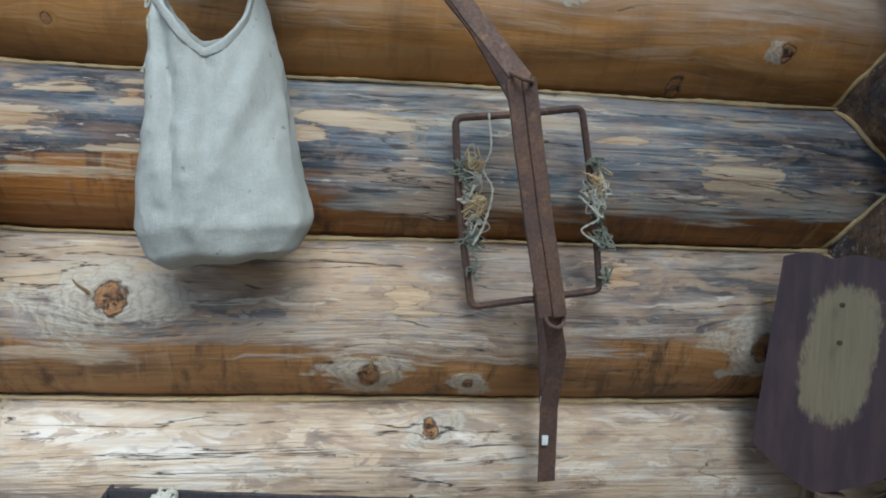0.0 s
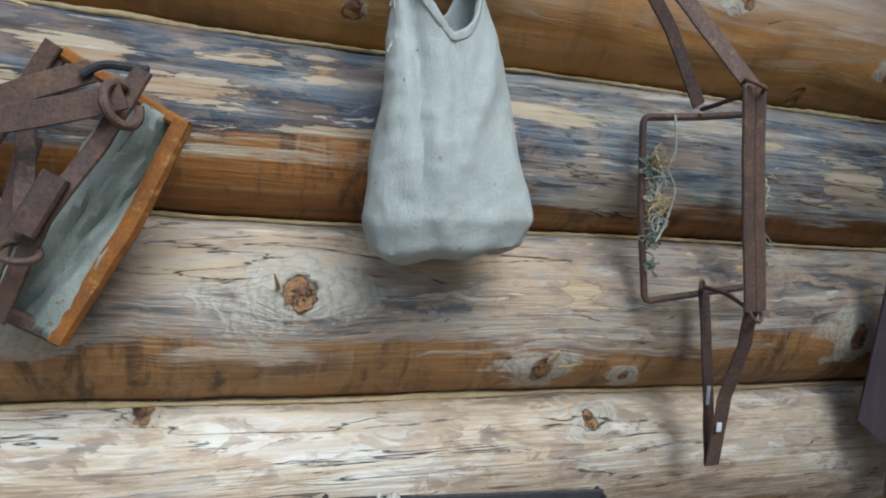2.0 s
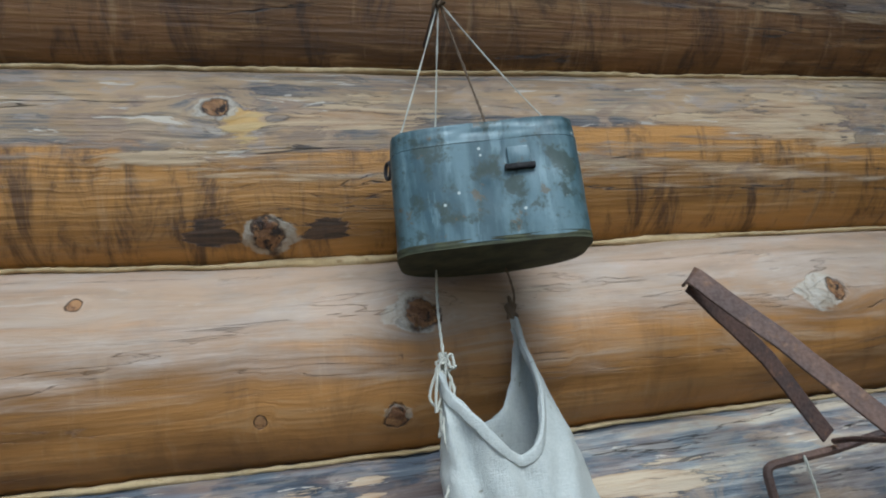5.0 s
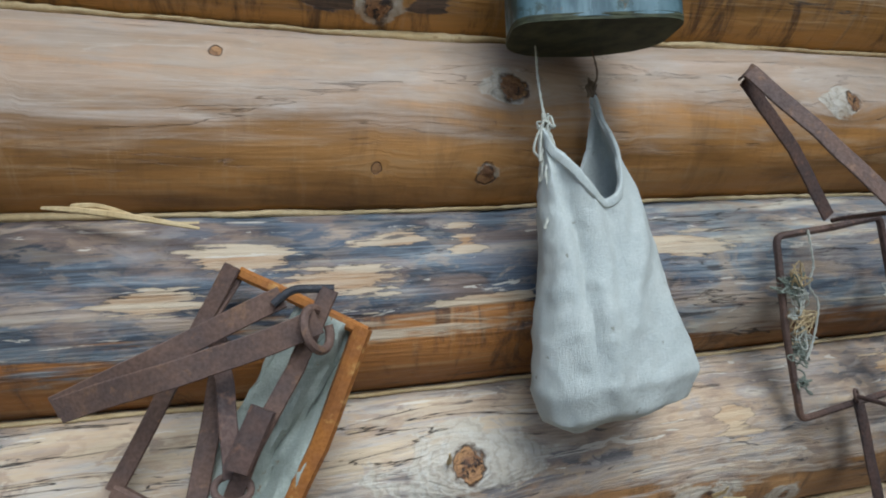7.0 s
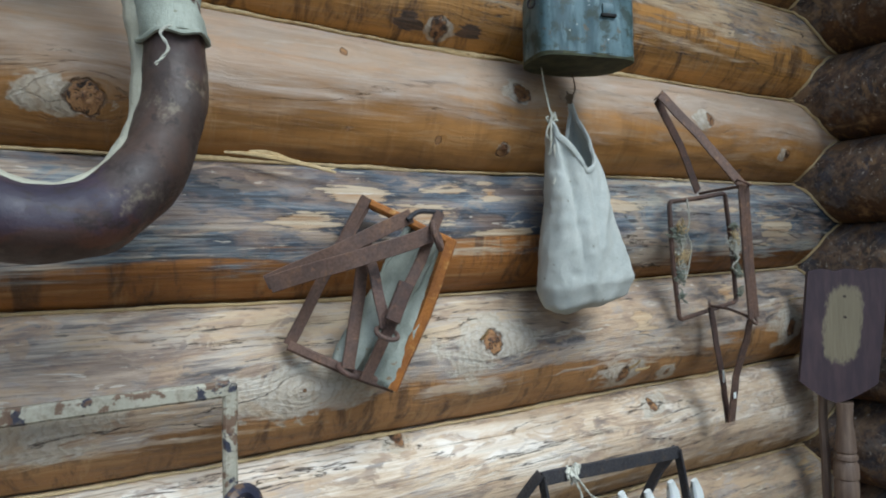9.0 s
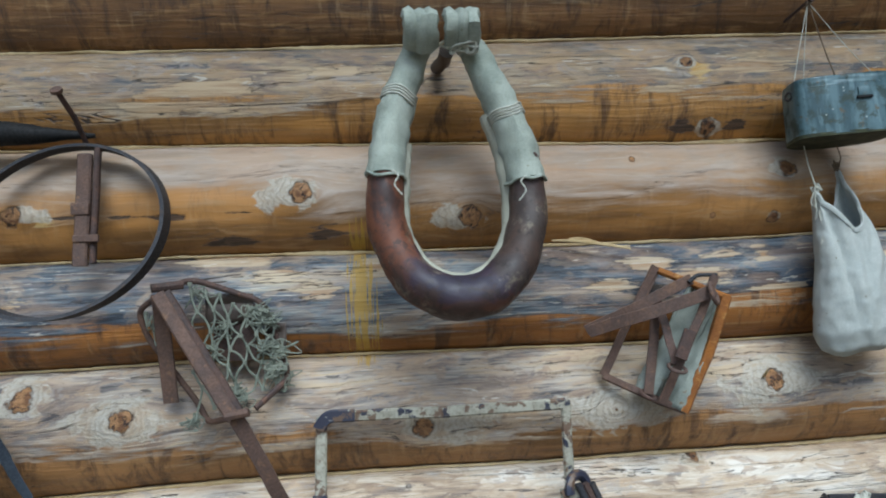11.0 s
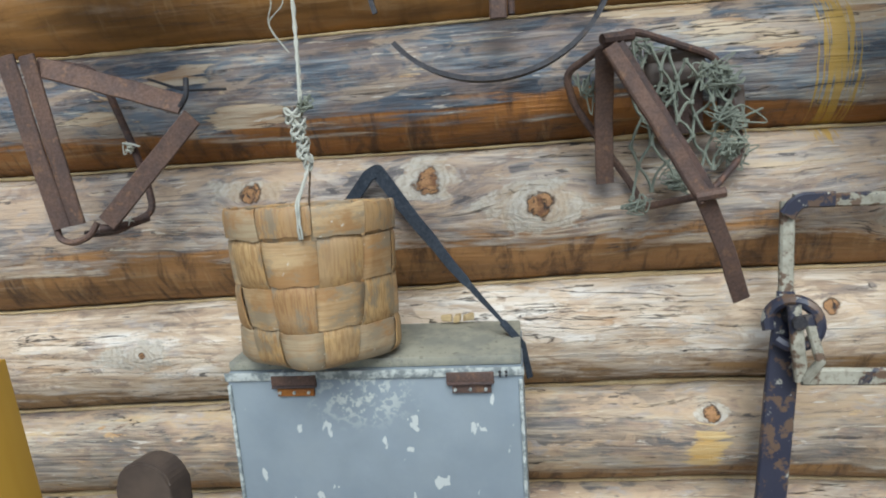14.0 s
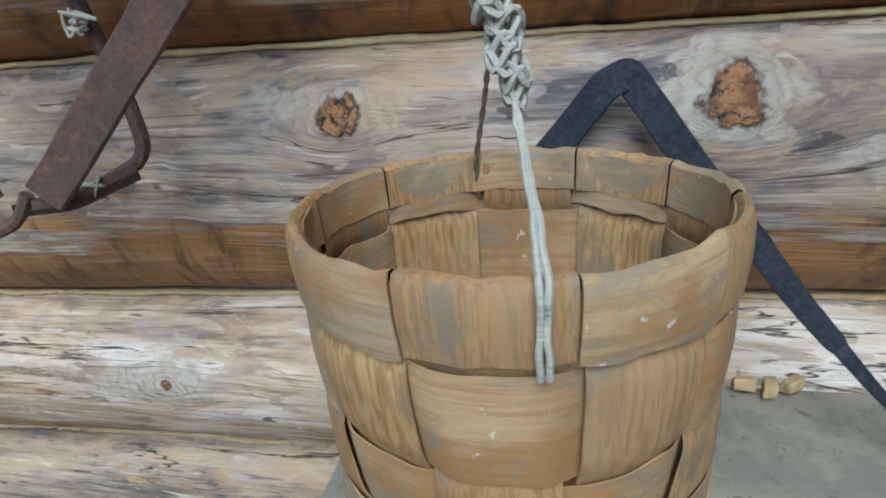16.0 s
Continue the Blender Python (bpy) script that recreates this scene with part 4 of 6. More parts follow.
def bag_mesh():
    bm = bmesh.new()
    n, rows = 96, 56
    grid = []
    for j in range(rows + 1):
        t = j / rows
        ring_ = []
        for q in range(n):
            a = 2 * math.pi * q / n
            cx, sy = math.cos(a), math.sin(a)
            # the rim rises to both ties and dips in a V, in front towards one tie and behind towards the other
            dip = 0.0 if sy < 0 else -0.3
            away = (cx - dip) / (1 - dip) if cx > dip else (dip - cx) / (1 + dip)
            rim = (0.272 if sy < 0 else 0.300) + (0.092 if sy < 0 else 0.064) * away ** 1.5 + 0.062 * max(0, cx) ** 2.5
            z = rim * t
            u = z / 0.37
            half = np.interp(z, (0, 0.012, 0.05, 0.12, 0.2, 0.28, 0.34, 0.41), (0.066, 0.092, 0.106, 0.099, 0.088, 0.074, 0.062, 0.050))
            deep = np.interp(z, (0, 0.012, 0.05, 0.12, 0.2, 0.28, 0.34, 0.41), (0.020, 0.044, 0.060, 0.058, 0.052, 0.044, 0.034, 0.012))
            p = 2.4
            r = 1 / (abs(cx) ** p + abs(sy) ** p) ** (1 / p)
            x, y = half * r * cx, deep * r * sy
            x += 0.014 * max(0, cx) * math.exp(-((z - 0.045) / 0.05) ** 2)
            # soft folds that run down from the ties, and a crease below the knotted one
            front = 1.0 if sy < 0 else 0.4
            high = min(1.0, z / 0.16)
            fold = 0.004 * math.sin(cx * 7 + z * 9 + 3 * noise.noise(V(cx * 1.5, z * 5, 3))) * high
            crease = 0.010 * math.exp(-((x + 0.058 - 0.05 * (0.37 - z)) / 0.008) ** 2) * high
            pull = 0.006 * math.exp(-((x - 0.02 - 0.35 * (z - 0.16)) / 0.014) ** 2) * high
            y += (fold + crease - pull) * front + 0.008 * noise.noise(V(x * 16, z * 9, sy)) + 0.002 * noise.noise(V(x * 52, z * 38, sy)) + 0.0016 * noise.noise(V(x * 120, z * 90, sy))
            x += 0.005 * noise.noise(V(z * 13, sy * 2, cx * 2)) + 0.002 * noise.noise(V(z * 60, sy * 3, cx * 3))
            z += 0.010 * noise.noise(V(cx * 1.6, sy * 1.2, 2.0)) * (1 - t) + 0.012 * cx * (1 - t) + 0.003 * noise.noise(V(cx * 9, sy * 7, 6.0)) * t
            # tilted: one tie is nearer the wall than the other
            ring_.append(bm.verts.new((x + 0.014 - 0.028 * u * u + 0.01 * max(0, cx) * u, y + 0.035 * cx * u + 0.012 * u, z)))
        grid.append(ring_)
    for a, b in zip(grid, grid[1:]):
        for q in range(n):
            bm.faces.new((a[q], a[(q + 1) % n], b[(q + 1) % n], b[q]))
    bm.faces.new(grid[0][::-1])
    return bm, [v.co.copy() for v in grid[-1]], [v.co.copy() for v in grid[-3]]


bag_bm, bag_rim, bag_below = bag_mesh()
part("hem", sweep(bmesh.new(), [p.lerp(q, 0.6) for p, q in zip(bag_rim, bag_below)], [(0.0035 * math.cos(w * math.pi / 4), 0.0062 * math.sin(w * math.pi / 4)) for w in range(8)], up=(0, 0, 1), loop=True), LINEN, bag, "rolled hem round the open mouth")
body = part("body", bag_bm, LINEN, bag)
solid = body.modifiers.new("thickness", "SOLIDIFY")
solid.thickness = 0.003
lt, rt = V(-0.266, 0.912, 1.757), bag.location + bag_rim[0] + V(0, 0, 0.002)
tangle(bag, "tie", tuple(lt), (0.007, 0.007, 0.012), 0.0016, TWINE, 7, 5, "knotted twine tie")
tangle(bag, "fringe", tuple(lt + V(-0.006, -0.006, -0.05)), (0.008, 0.006, 0.04), 0.0015, TWINE, 7, 15, "frayed hanging threads")
tangle(bag, "tie", tuple(rt), (0.006, 0.006, 0.012), 0.0016, CORD_DARK, 6, 6, "dark twisted tie")
cord(bag, "tie_end", [lt, lt + V(-0.006, -0.012, -0.04), lt + V(-0.004, -0.016, -0.075), lt + V(-0.012, -0.018, -0.115)], 0.0016, TWINE)
cord(bag, "tie_end", [lt, lt + V(0.004, -0.012, -0.03), lt + V(-0.012, -0.018, -0.06), lt + V(-0.008, -0.02, -0.1), lt + V(-0.018, -0.02, -0.128)], 0.0016, TWINE)
cord(bag, "cord", [lt, (-0.262, 0.935, 1.82), (-0.25, 0.965, 1.90)], 0.0018, TWINE)
cord(bag, "cord", [rt, (-0.165, 0.955, 1.84), (-0.175, 0.965, 1.90)], 0.0016, CORD_DARK)

# ---------------------------------------------------------------- folding trap with a rod frame
ta = thing("iron_trap", (0.22, 0.95, 1.35), "rusty folding iron trap with knotted twine, hanging on the logs", "trap", "hanging traps")
apex = V(0.045, 0.913, 1.836)
strip(ta, "spring", [V(0.191, 0.825, 1.637), V(0.109, 0.872, 1.752), apex, apex + V(0.002, 0.012, -0.003)], 0.026, 0.0035, RUST, smooth=0.004)
strip(ta, "spring", [apex + V(0.004, 0.014, -0.008), V(0.148, 0.945, 1.735), V(0.217, 0.955, 1.634)], 0.023, 0.0035, RUST_DARK, smooth=0.003)
strip(ta, "lever", [V(0.175, 0.815, 1.636), V(0.205, 0.829, 1.490), V(0.239, 0.841, 1.339)], 0.0190, 0.005, RUST)
strip(ta, "lever", [V(0.195, 0.817, 1.639), V(0.2255, 0.831, 1.492), V(0.2595, 0.843, 1.340)], 0.0190, 0.005, RUST)
strip(ta, "lower_spring", [V(0.251, 0.850, 1.338), V(0.269, 0.875, 1.282), V(0.270, 0.905, 1.195), V(0.279, 0.925, 1.083)], 0.026, 0.0035, RUST)
strip(ta, "lower_spring", [V(0.267, 0.965, 1.355), V(0.278, 0.960, 1.266), V(0.281, 0.945, 1.163), V(0.287, 0.940, 1.077)], 0.02, 0.0035, RUST_DARK)
ring(ta, "eye", V(0.253, 0.845, 1.337), 0.014, 0.0028, RUST, (0.3, -1, 0.5))
ring(ta, "eye", V(0.186, 0.815, 1.639), 0.014, 0.0028, RUST, (0.3, -0.4, 1))
ring(ta, "eye", V(0.264, 0.965, 1.358), 0.009, 0.0025, RUST, (0.6, -1, 0.2))
rod(ta, "link", [V(0.218, 0.950, 1.628), V(0.219, 0.920, 1.631), V(0.195, 0.830, 1.632)], 0.0035, RUST_DARK)
rod(ta, "link", [V(0.261, 0.962, 1.358), V(0.264, 0.915, 1.354), V(0.250, 0.850, 1.339)], 0.0035, RUST_DARK)
for q, (p, w_, h_) in enumerate(((V(0.270, 0.937, 1.190), 0.006, 0.03), (V(0.268, 0.907, 1.150), 0.009, 0.014))):
    part("white_splash", block(w_, 0.002, h_, tuple(Vector(p) - ta.location), 0.0008), WHITE, ta, "white dropping stain")
TL, BL, TR, BR = V(0.124, 0.965, 1.604), V(0.165, 0.975, 1.330), V(0.312, 0.95, 1.632), V(0.358, 0.958, 1.362)
rod(ta, "jaw", [TL + V(0.1, -0.01, 0.014), TL + V(0.003, 0, 0.004), TL.lerp(BL, 0.5) + V(-0.004, 0, 0), BL, BL + V(0.075, -0.004, 0.012)], 0.0055, RUST, "bent rod jaw")
rod(ta, "jaw", [TL + V(0.1, -0.01, 0.014), TR, TR.lerp(BR, 0.5) + V(0.004, 0, 0), BR, BL + V(0.075, -0.004, 0.012)], 0.0055, RUST_DARK, "bent rod jaw")
for q, (p, s) in enumerate(((TL.lerp(BL, 0.27), 2), (TL.lerp(BL, 0.42), 1), (TL.lerp(BL, 0.62), 2), (TL.lerp(BL, 0.78), 1), (TR.lerp(BR, 0.3), 1), (TR.lerp(BR, 0.45), 2), (TR.lerp(BR, 0.58), 1), (TR.lerp(BR, 0.72), 2), (TR.lerp(BR, 0.92), 1))):
    tangle(ta, "twine_wrap", tuple(p + V(0.008, -0.006, 0)), (0.009 * s, 0.01, 0.011 * s), 0.0012, TWINE if q % 4 == 1 else NETTING, 4 + 3 * s, 20 + q, "frayed twine wound round the rod")
for q in range(6):
    p = TL.lerp(BL, 0.2 + 0.11 * q) if q < 4 else TR.lerp(BR, 0.4 + 0.12 * (q - 4))
    tangle(ta, "frayed_twine", tuple(p + V(0.02 if q < 4 else 0.008, -0.01, 0)), (0.016, 0.012, 0.022), 0.0009, TWINE if q % 2 else STRAW, 7, 120 + q, "thin pale frayed strands")
cord(ta, "twine", [TL + V(0.05, -0.012, 0.012), TL + V(0.055, -0.014, -0.04), TL + V(0.045, -0.014, -0.07), TL + V(0.06, -0.014, -0.1), TL + V(0.05, -0.012, -0.15), TL + V(0.035, -0.012, -0.18)], 0.0018, TWINE)
cord(ta, "twine", [TR + V(0.0, -0.008, -0.13), TR + V(0.03, -0.012, -0.16), TR + V(0.005, -0.012, -0.18), TR + V(0.035, -0.01, -0.2)], 0.0016, TWINE)

# ---------------------------------------------------------------- trap with an orange rusted frame
tb = thing("iron_trap", (-0.65, 0.95, 1.4), "rusty iron trap with an orange frame and stiff rag", "trap", "hanging traps")
bTL, bTR, bBR, bBL = V(-0.640, 0.972, 1.598), V(-0.497, 0.915, 1.520), V(-0.620, 0.925, 1.281), V(-0.772, 0.982, 1.362)
strip(tb, "frame_side", [bTL + V(0.01, 0, -0.004), bTR], 0.014, 0.02, RUST_ORANGE, smooth=0.02)
strip(tb, "frame_side", [bTR + V(-0.004, 0, 0.006), bTR.lerp(bBR, 0.5) + V(0.004, 0, 0), bBR], 0.021, 0.022, RUST_ORANGE)
strip(tb, "frame_side", [bBR + V(0.006, 0, 0.002), bBR.lerp(bBL, 0.3), bBL], 0.017, 0.014, RUST, label="rusty brown bar")
strip(tb, "frame_side", [bBL, bTL.lerp(bBL, 0.6), bTL + V(0.002, -0.012, 0.004)], 0.019, 0.008, RUST, label="rusty brown flat bar")
rag = bmesh.new()
NR = 26
gridr = [[None] * (NR + 1) for _ in range(NR + 1)]
for a in range(NR + 1):
    for b in range(NR + 1):
        u, v = a / NR, b / NR
        left = bTL.lerp(bBL, v).lerp(bTR.lerp(bBR, v), 0.52 - 0.1 * v)
        right = bTR.lerp(bBR, v)
        p = left.lerp(right, u)
        p = p + V(0, 0.004 + 0.012 * math.sin(u * 9 + v * 3) + 0.014 * noise.noise(V(u * 4, v * 3, 1)) + 0.008 * noise.noise(V(u * 9 + v * 3, v * 6, 4)) + 0.005 * noise.noise(V(u * 18, v * 22, 8)), 0) + V(0.004 * noise.noise(V(v * 9, u, 2)), 0, 0)
        gridr[a][b] = rag.verts.new(p - tb.location)
for a in range(NR):
    for b in range(NR):
        rag.faces.new((gridr[a][b], gridr[a + 1][b], gridr[a + 1][b + 1], gridr[a][b + 1]))
ragp = part("rag", rag, RAG, tb, "stiff grey-green rag stretched inside the frame")
ragp.modifiers.new("thickness", "SOLIDIFY").thickness = 0.004
strip(tb, "spring", [V(-0.815, 0.945, 1.467), V(-0.715, 0.905, 1.511), V(-0.588, 0.895, 1.567)], 0.024, 0.004, RUST, smooth=0.01)
strip(tb, "spring", [V(-0.810, 0.942, 1.464), V(-0.710, 0.885, 1.495), V(-0.593, 0.868, 1.527), V(-0.554, 0.865, 1.542)], 0.027, 0.004, RUST, smooth=0.02)
ring(tb, "hook", V(-0.556, 0.868, 1.533), 0.022, 0.005, RUST, (0.9, -0.7, 0.3), arc=300, start=20)
strip(tb, "lever", [V(-0.539, 0.885, 1.573), V(-0.578, 0.885, 1.494), V(-0.627, 0.880, 1.413), V(-0.671, 0.910, 1.305)], 0.019, 0.007, RUST)
strip(tb, "clasp", [V(-0.612, 0.873, 1.457), V(-0.641, 0.870, 1.400)], 0.026, 0.012, RUST_DARK)
strip(tb, "lever", [V(-0.658, 0.930, 1.538), V(-0.649, 0.915, 1.478), V(-0.645, 0.885, 1.389)], 0.019, 0.004, RUST_DARK)
ring(tb, "loop", V(-0.645, 0.880, 1.380), 0.018, 0.004, RUST, (0.2, -0.5, 1))
strip(tb, "lever", [V(-0.653, 0.945, 1.498), V(-0.671, 0.940, 1.411), V(-0.692, 0.930, 1.323)], 0.022, 0.005, RUST)
ring(tb, "loop", V(-0.695, 0.925, 1.321), 0.017, 0.0045, RUST_DARK, (0.5, -0.4, 1))
strip(tb, "jaw", [V(-0.632, 0.970, 1.596), V(-0.682, 0.965, 1.520)], 0.018, 0.006, RUST)
rod(tb, "pin", [V(-0.598, 0.890, 1.560), V(-0.579, 0.890, 1.575), V(-0.535, 0.885, 1.573)], 0.0045, IRON)

# ---------------------------------------------------------------- horse collar
col = thing("horse_collar", (-1.1, 0.84, 1.5), "old horse collar of worn leather and patched canvas", "horse collar")
line = [V(-1.151, 0.870, 2.109), V(-1.182, 0.865, 2.035), V(-1.213, 0.860, 1.952), V(-1.233, 0.855, 1.867), V(-1.242, 0.850, 1.784), V(-1.242, 0.845, 1.703), V(-1.219, 0.840, 1.634), V(-1.175, 0.835, 1.577), V(-1.112, 0.830, 1.552), V(-1.042, 0.830, 1.562), V(-0.984, 0.835, 1.618), V(-0.959, 0.840, 1.690), V(-0.952, 0.845, 1.763), V(-0.962, 0.850, 1.849), V(-0.988, 0.855, 1.936), V(-1.020, 0.860, 2.018), V(-1.051, 0.870, 2.098)]
pts = [p - col.location for p in smooth_line(line, 8)]
N = len(pts)
ia, ib = 30, N - 31


def collar_r(s, thick=1.0):
    return thick * float(np.interp(s, (0, 0.12, 0.3, 0.5, 0.7, 0.88, 1), (0.6, 0.8, 0.95, 1.12, 0.97, 0.8, 0.6)))


sec = [(0.041 * math.cos(2 * math.pi * q / 20), 0.056 * math.sin(2 * math.pi * q / 20)) for q in range(20)]


def lumpy(bm, amount, f):
    bm.normal_update()
    for v in bm.verts:
        v.co += v.normal * (amount * noise.noise(v.co * f) + amount * 0.4 * noise.noise(v.co * f * 3))
    return bm


leather = sweep(bmesh.new(), pts[ia - 6:ib + 6], sec, scale=lambda s: collar_r((ia - 6 + s * (ib - ia + 12)) / N))
part("leather_body", lumpy(leather, 0.004, 18), LEATHER, col, "cracked reddish and blue-black leather")
for name, lo, hi in (("canvas_sleeve", 0, ia), ("canvas_sleeve", ib, N - 1)):
    piece = subdivide_line(pts[lo:hi + 1], 0.008)
    sl = sweep(bmesh.new(), piece, sec, scale=lambda s, lo=lo, hi=hi: collar_r((lo + s * (hi - lo)) / N, 1.1))
    part(name, lumpy(lumpy(sl, 0.006, 26), 0.0022, 95), CANVAS, col, "patched green-grey canvas sleeve")
    end = pts[hi if lo == 0 else lo]
    d = (pts[(hi if lo == 0 else lo) + 1] - pts[(hi if lo == 0 else lo) - 1]).normalized()
    side = d.cross(V(0, -1, 0)).normalized()
    rr = collar_r((hi if lo == 0 else lo) / N, 1.12)
    lip = [end + side * 0.041 * rr * math.cos(t * math.pi / 16) + V(0, -1, 0) * 0.056 * rr * math.sin(t * math.pi / 16) + d * 0.012 * noise.noise(V(math.cos(t * math.pi / 16) * 1.3, math.sin(t * math.pi / 16) * 1.3, lo)) for t in range(32)]
    part("sleeve_edge", tube(lip, 0.0034, 6, True), CANVAS, col, "frayed turned edge of the canvas")
lining = [p + V(0, 0.02, 0) + (V(-0.0, 0.0, 0.30) + V(0, 0, 0) - p).normalized() * 0.022 for p in pts[22:N - 14]]
part("lining", lumpy(sweep(bmesh.new(), lining, circle(0.031, 12), scale=lambda s: 0.95), 0.004, 30), PALE_CANVAS, col, "pale canvas lining along the inner edge")
for q in (14, N - 1 - 17):
    a, d = pts[q], (pts[q + 1] - pts[q - 1]).normalized()
    side = d.cross(V(0, -1, 0)).normalized()
    bm = bmesh.new()
    for w in range(4):
        c0 = a + d * (w * 0.006 - 0.009)
        rr = collar_r(q / N, 1.16)
        tube([c0 + side * 0.041 * rr * math.cos(t * math.pi / 10) + V(0, -1, 0) * 0.056 * rr * math.sin(t * math.pi / 10) + d * 0.003 * math.sin(t) for t in range(20)], 0.0022, 5, True, bm)
    part("twine_band", bm, TWINE, col, "twine wound round the canvas")
for q, e in ((ia, 1), (ib, -1)):
    a = pts[q] + V(e * 0.012, -0.066, 0) + col.location
    cord(col, "twine_end", [a, a + V(0.012 * e, -0.004, -0.012), a + V(0.004 * e, -0.006, -0.03), a + V(0.018 * e, -0.004, -0.05)], 0.0017, TWINE)
knot = bmesh.new()
for q in (0, 1, 2, 4, 5, 6):
    x0 = -0.075 + q * 0.021
    tube([V(x0 - 0.005, -0.03, 0.592) + V(0.02 * noise.noise(V(q, t, 1)) , -0.045 * math.sin(t / 9 * math.pi), 0.0075 * t - 0.03 + 0.008 * noise.noise(V(q * 3.0, 0, 5))) for t in range(10)], 0.0155, 8, bm=knot)
part("head_wrap", lumpy(lumpy(knot, 0.007, 40), 0.003, 110), CANVAS, col, "frayed cloth wound over the joined ends")
tangle(col, "frayed_cord", (-1.075, 0.80, 2.06), (0.03, 0.014, 0.02), 0.0028, TWINE, 7, 41)
part("hame_knob", tube(local(col, [(-1.11, 0.99, 2.09), (-1.1, 0.93, 2.08), (-1.1, 0.86, 2.075)]), 0.016, 10), DARK_WOOD, col)

# ---------------------------------------------------------------- painted iron frame
fr = thing("iron_yoke", (-1.13, 0.95, 1.1), "bent iron yoke with chipped khaki and navy paint", "yoke")
fTL, fTR = V(-1.398, 0.965, 1.312), V(-0.872, 0.95, 1.312)
strip(fr, "top_bar", [fTL + V(0.008, 0, 0.004), fTL.lerp(fTR, 0.5) + V(0, 0, -0.002), fTR], 0.024, 0.014, KHAKI)
strip(fr, "side_bar", [fTL + V(0, 0, 0.004), fTL + V(-0.004, -0.01, -0.1), fTL + V(-0.008, -0.02, -0.2)], 0.024, 0.014, KHAKI)
strip(fr, "side_bar", [fTR + V(0, 0, 0.006), fTR + V(-0.002, 0, -0.1), fTR + V(-0.006, -0.01, -0.3)], 0.021, 0.014, KHAKI)
strip(fr, "corner_bend", [fTL + V(-0.006, -0.012, -0.02), fTL + V(0.012, -0.014, 0.006), fTL + V(0.07, -0.012, 0.004)], 0.027, 0.012, NAVY, smooth=0.02, label="navy bent corner")
strip(fr, "bottom_bar", [V(-1.385, 0.920, 1.011), V(-1.090, 0.915, 1.006), V(-0.773, 0.900, 1.009)], 0.03, 0.014, KHAKI)
strip(fr, "leg", [V(-1.405, 0.945, 1.159), V(-1.411, 0.935, 1.047), V(-1.421, 0.930, 0.878), V(-1.438, 0.930, 0.588)], 0.054, 0.012, NAVY, scale=lambda s: float(np.interp(s, (0, 0.12, 0.3, 1), (0.55, 0.8, 1, 1.0))), label="wide navy leg")
strip(fr, "leg", [V(-0.864, 0.945, 1.134), V(-0.860, 0.935, 1.021), V(-0.849, 0.935, 0.848), V(-0.845, 0.935, 0.556)], 0.066, 0.012, GREEN_PAINT, label="wide grey-green leg")
rc = Vector(V(-1.404, 0.915, 1.110))
ring(fr, "pulley_ring", tuple(rc), 0.040, 0.011, NAVY, (-0.55, -1, 0.1), arc=330, start=10)
strip(fr, "pulley_strap", [rc + V(-0.004, -0.012, 0.035), rc + V(0.0, -0.02, -0.03), rc + V(0.012, -0.012, -0.1)], 0.022, 0.012, KHAKI)
strip(fr, "strut", [rc + V(0.014, -0.02, 0.02), rc + V(0.034, -0.03, -0.06), V(-1.388, 0.900, 1.010)], 0.016, 0.012, KHAKI)
part("bolt", tube(local(fr, [rc + V(0, 0.03, 0.008), rc + V(0, -0.03, 0.008)]), 0.012, 8), IRON, fr)
hk = Vector(V(-0.877, 0.910, 1.140))
ring(fr, "pulley_ring", tuple(hk + V(0.01, 0.0, 0.0)), 0.030, 0.011, NAVY, (0.7, -1, 0.2), arc=330)
strip(fr, "cheek", [hk + V(-0.02, -0.012, 0.01), hk + V(0.02, -0.02, -0.05), hk + V(0.085, -0.01, -0.12)], 0.045, 0.008, KHAKI, scale=lambda s: 0.7 + 0.5 * s)
for q in range(3):
    strip(fr, "jaw_plate", [hk + V(0.002 + q * 0.014, -0.024, 0.018), hk + V(0.026 + q * 0.014, -0.03, -0.04), hk + V(0.062 + q * 0.013, -0.018, -0.105)], 0.013, 0.018, RUST_DARK if q == 1 else IRON)
for q, x in enumerate((-1.21, -1.02, -0.93)):
    part("rivet", tube([V(x + 1.13, -0.036, -0.098 - 0.002 * q), V(x + 1.13, -0.044, -0.098 - 0.002 * q)], 0.005, 8), IRON, fr)
rod(fr, "hanging_pin", [V(-1.024, 0.905, 0.991), V(-1.025, 0.905, 0.966)], 0.005, EDGE)
hkb = thing("iron_hook", (-1.15, 0.97, 0.94), "small grey painted hook under the iron yoke", "hook")
rod(hkb, "hook", [V(-1.182, 0.950, 0.925), V(-1.170, 0.940, 0.949), V(-1.127, 0.940, 0.939), V(-1.121, 0.945, 0.887), V(-1.109, 0.955, 0.847)], 0.007, GREEN_PAINT)

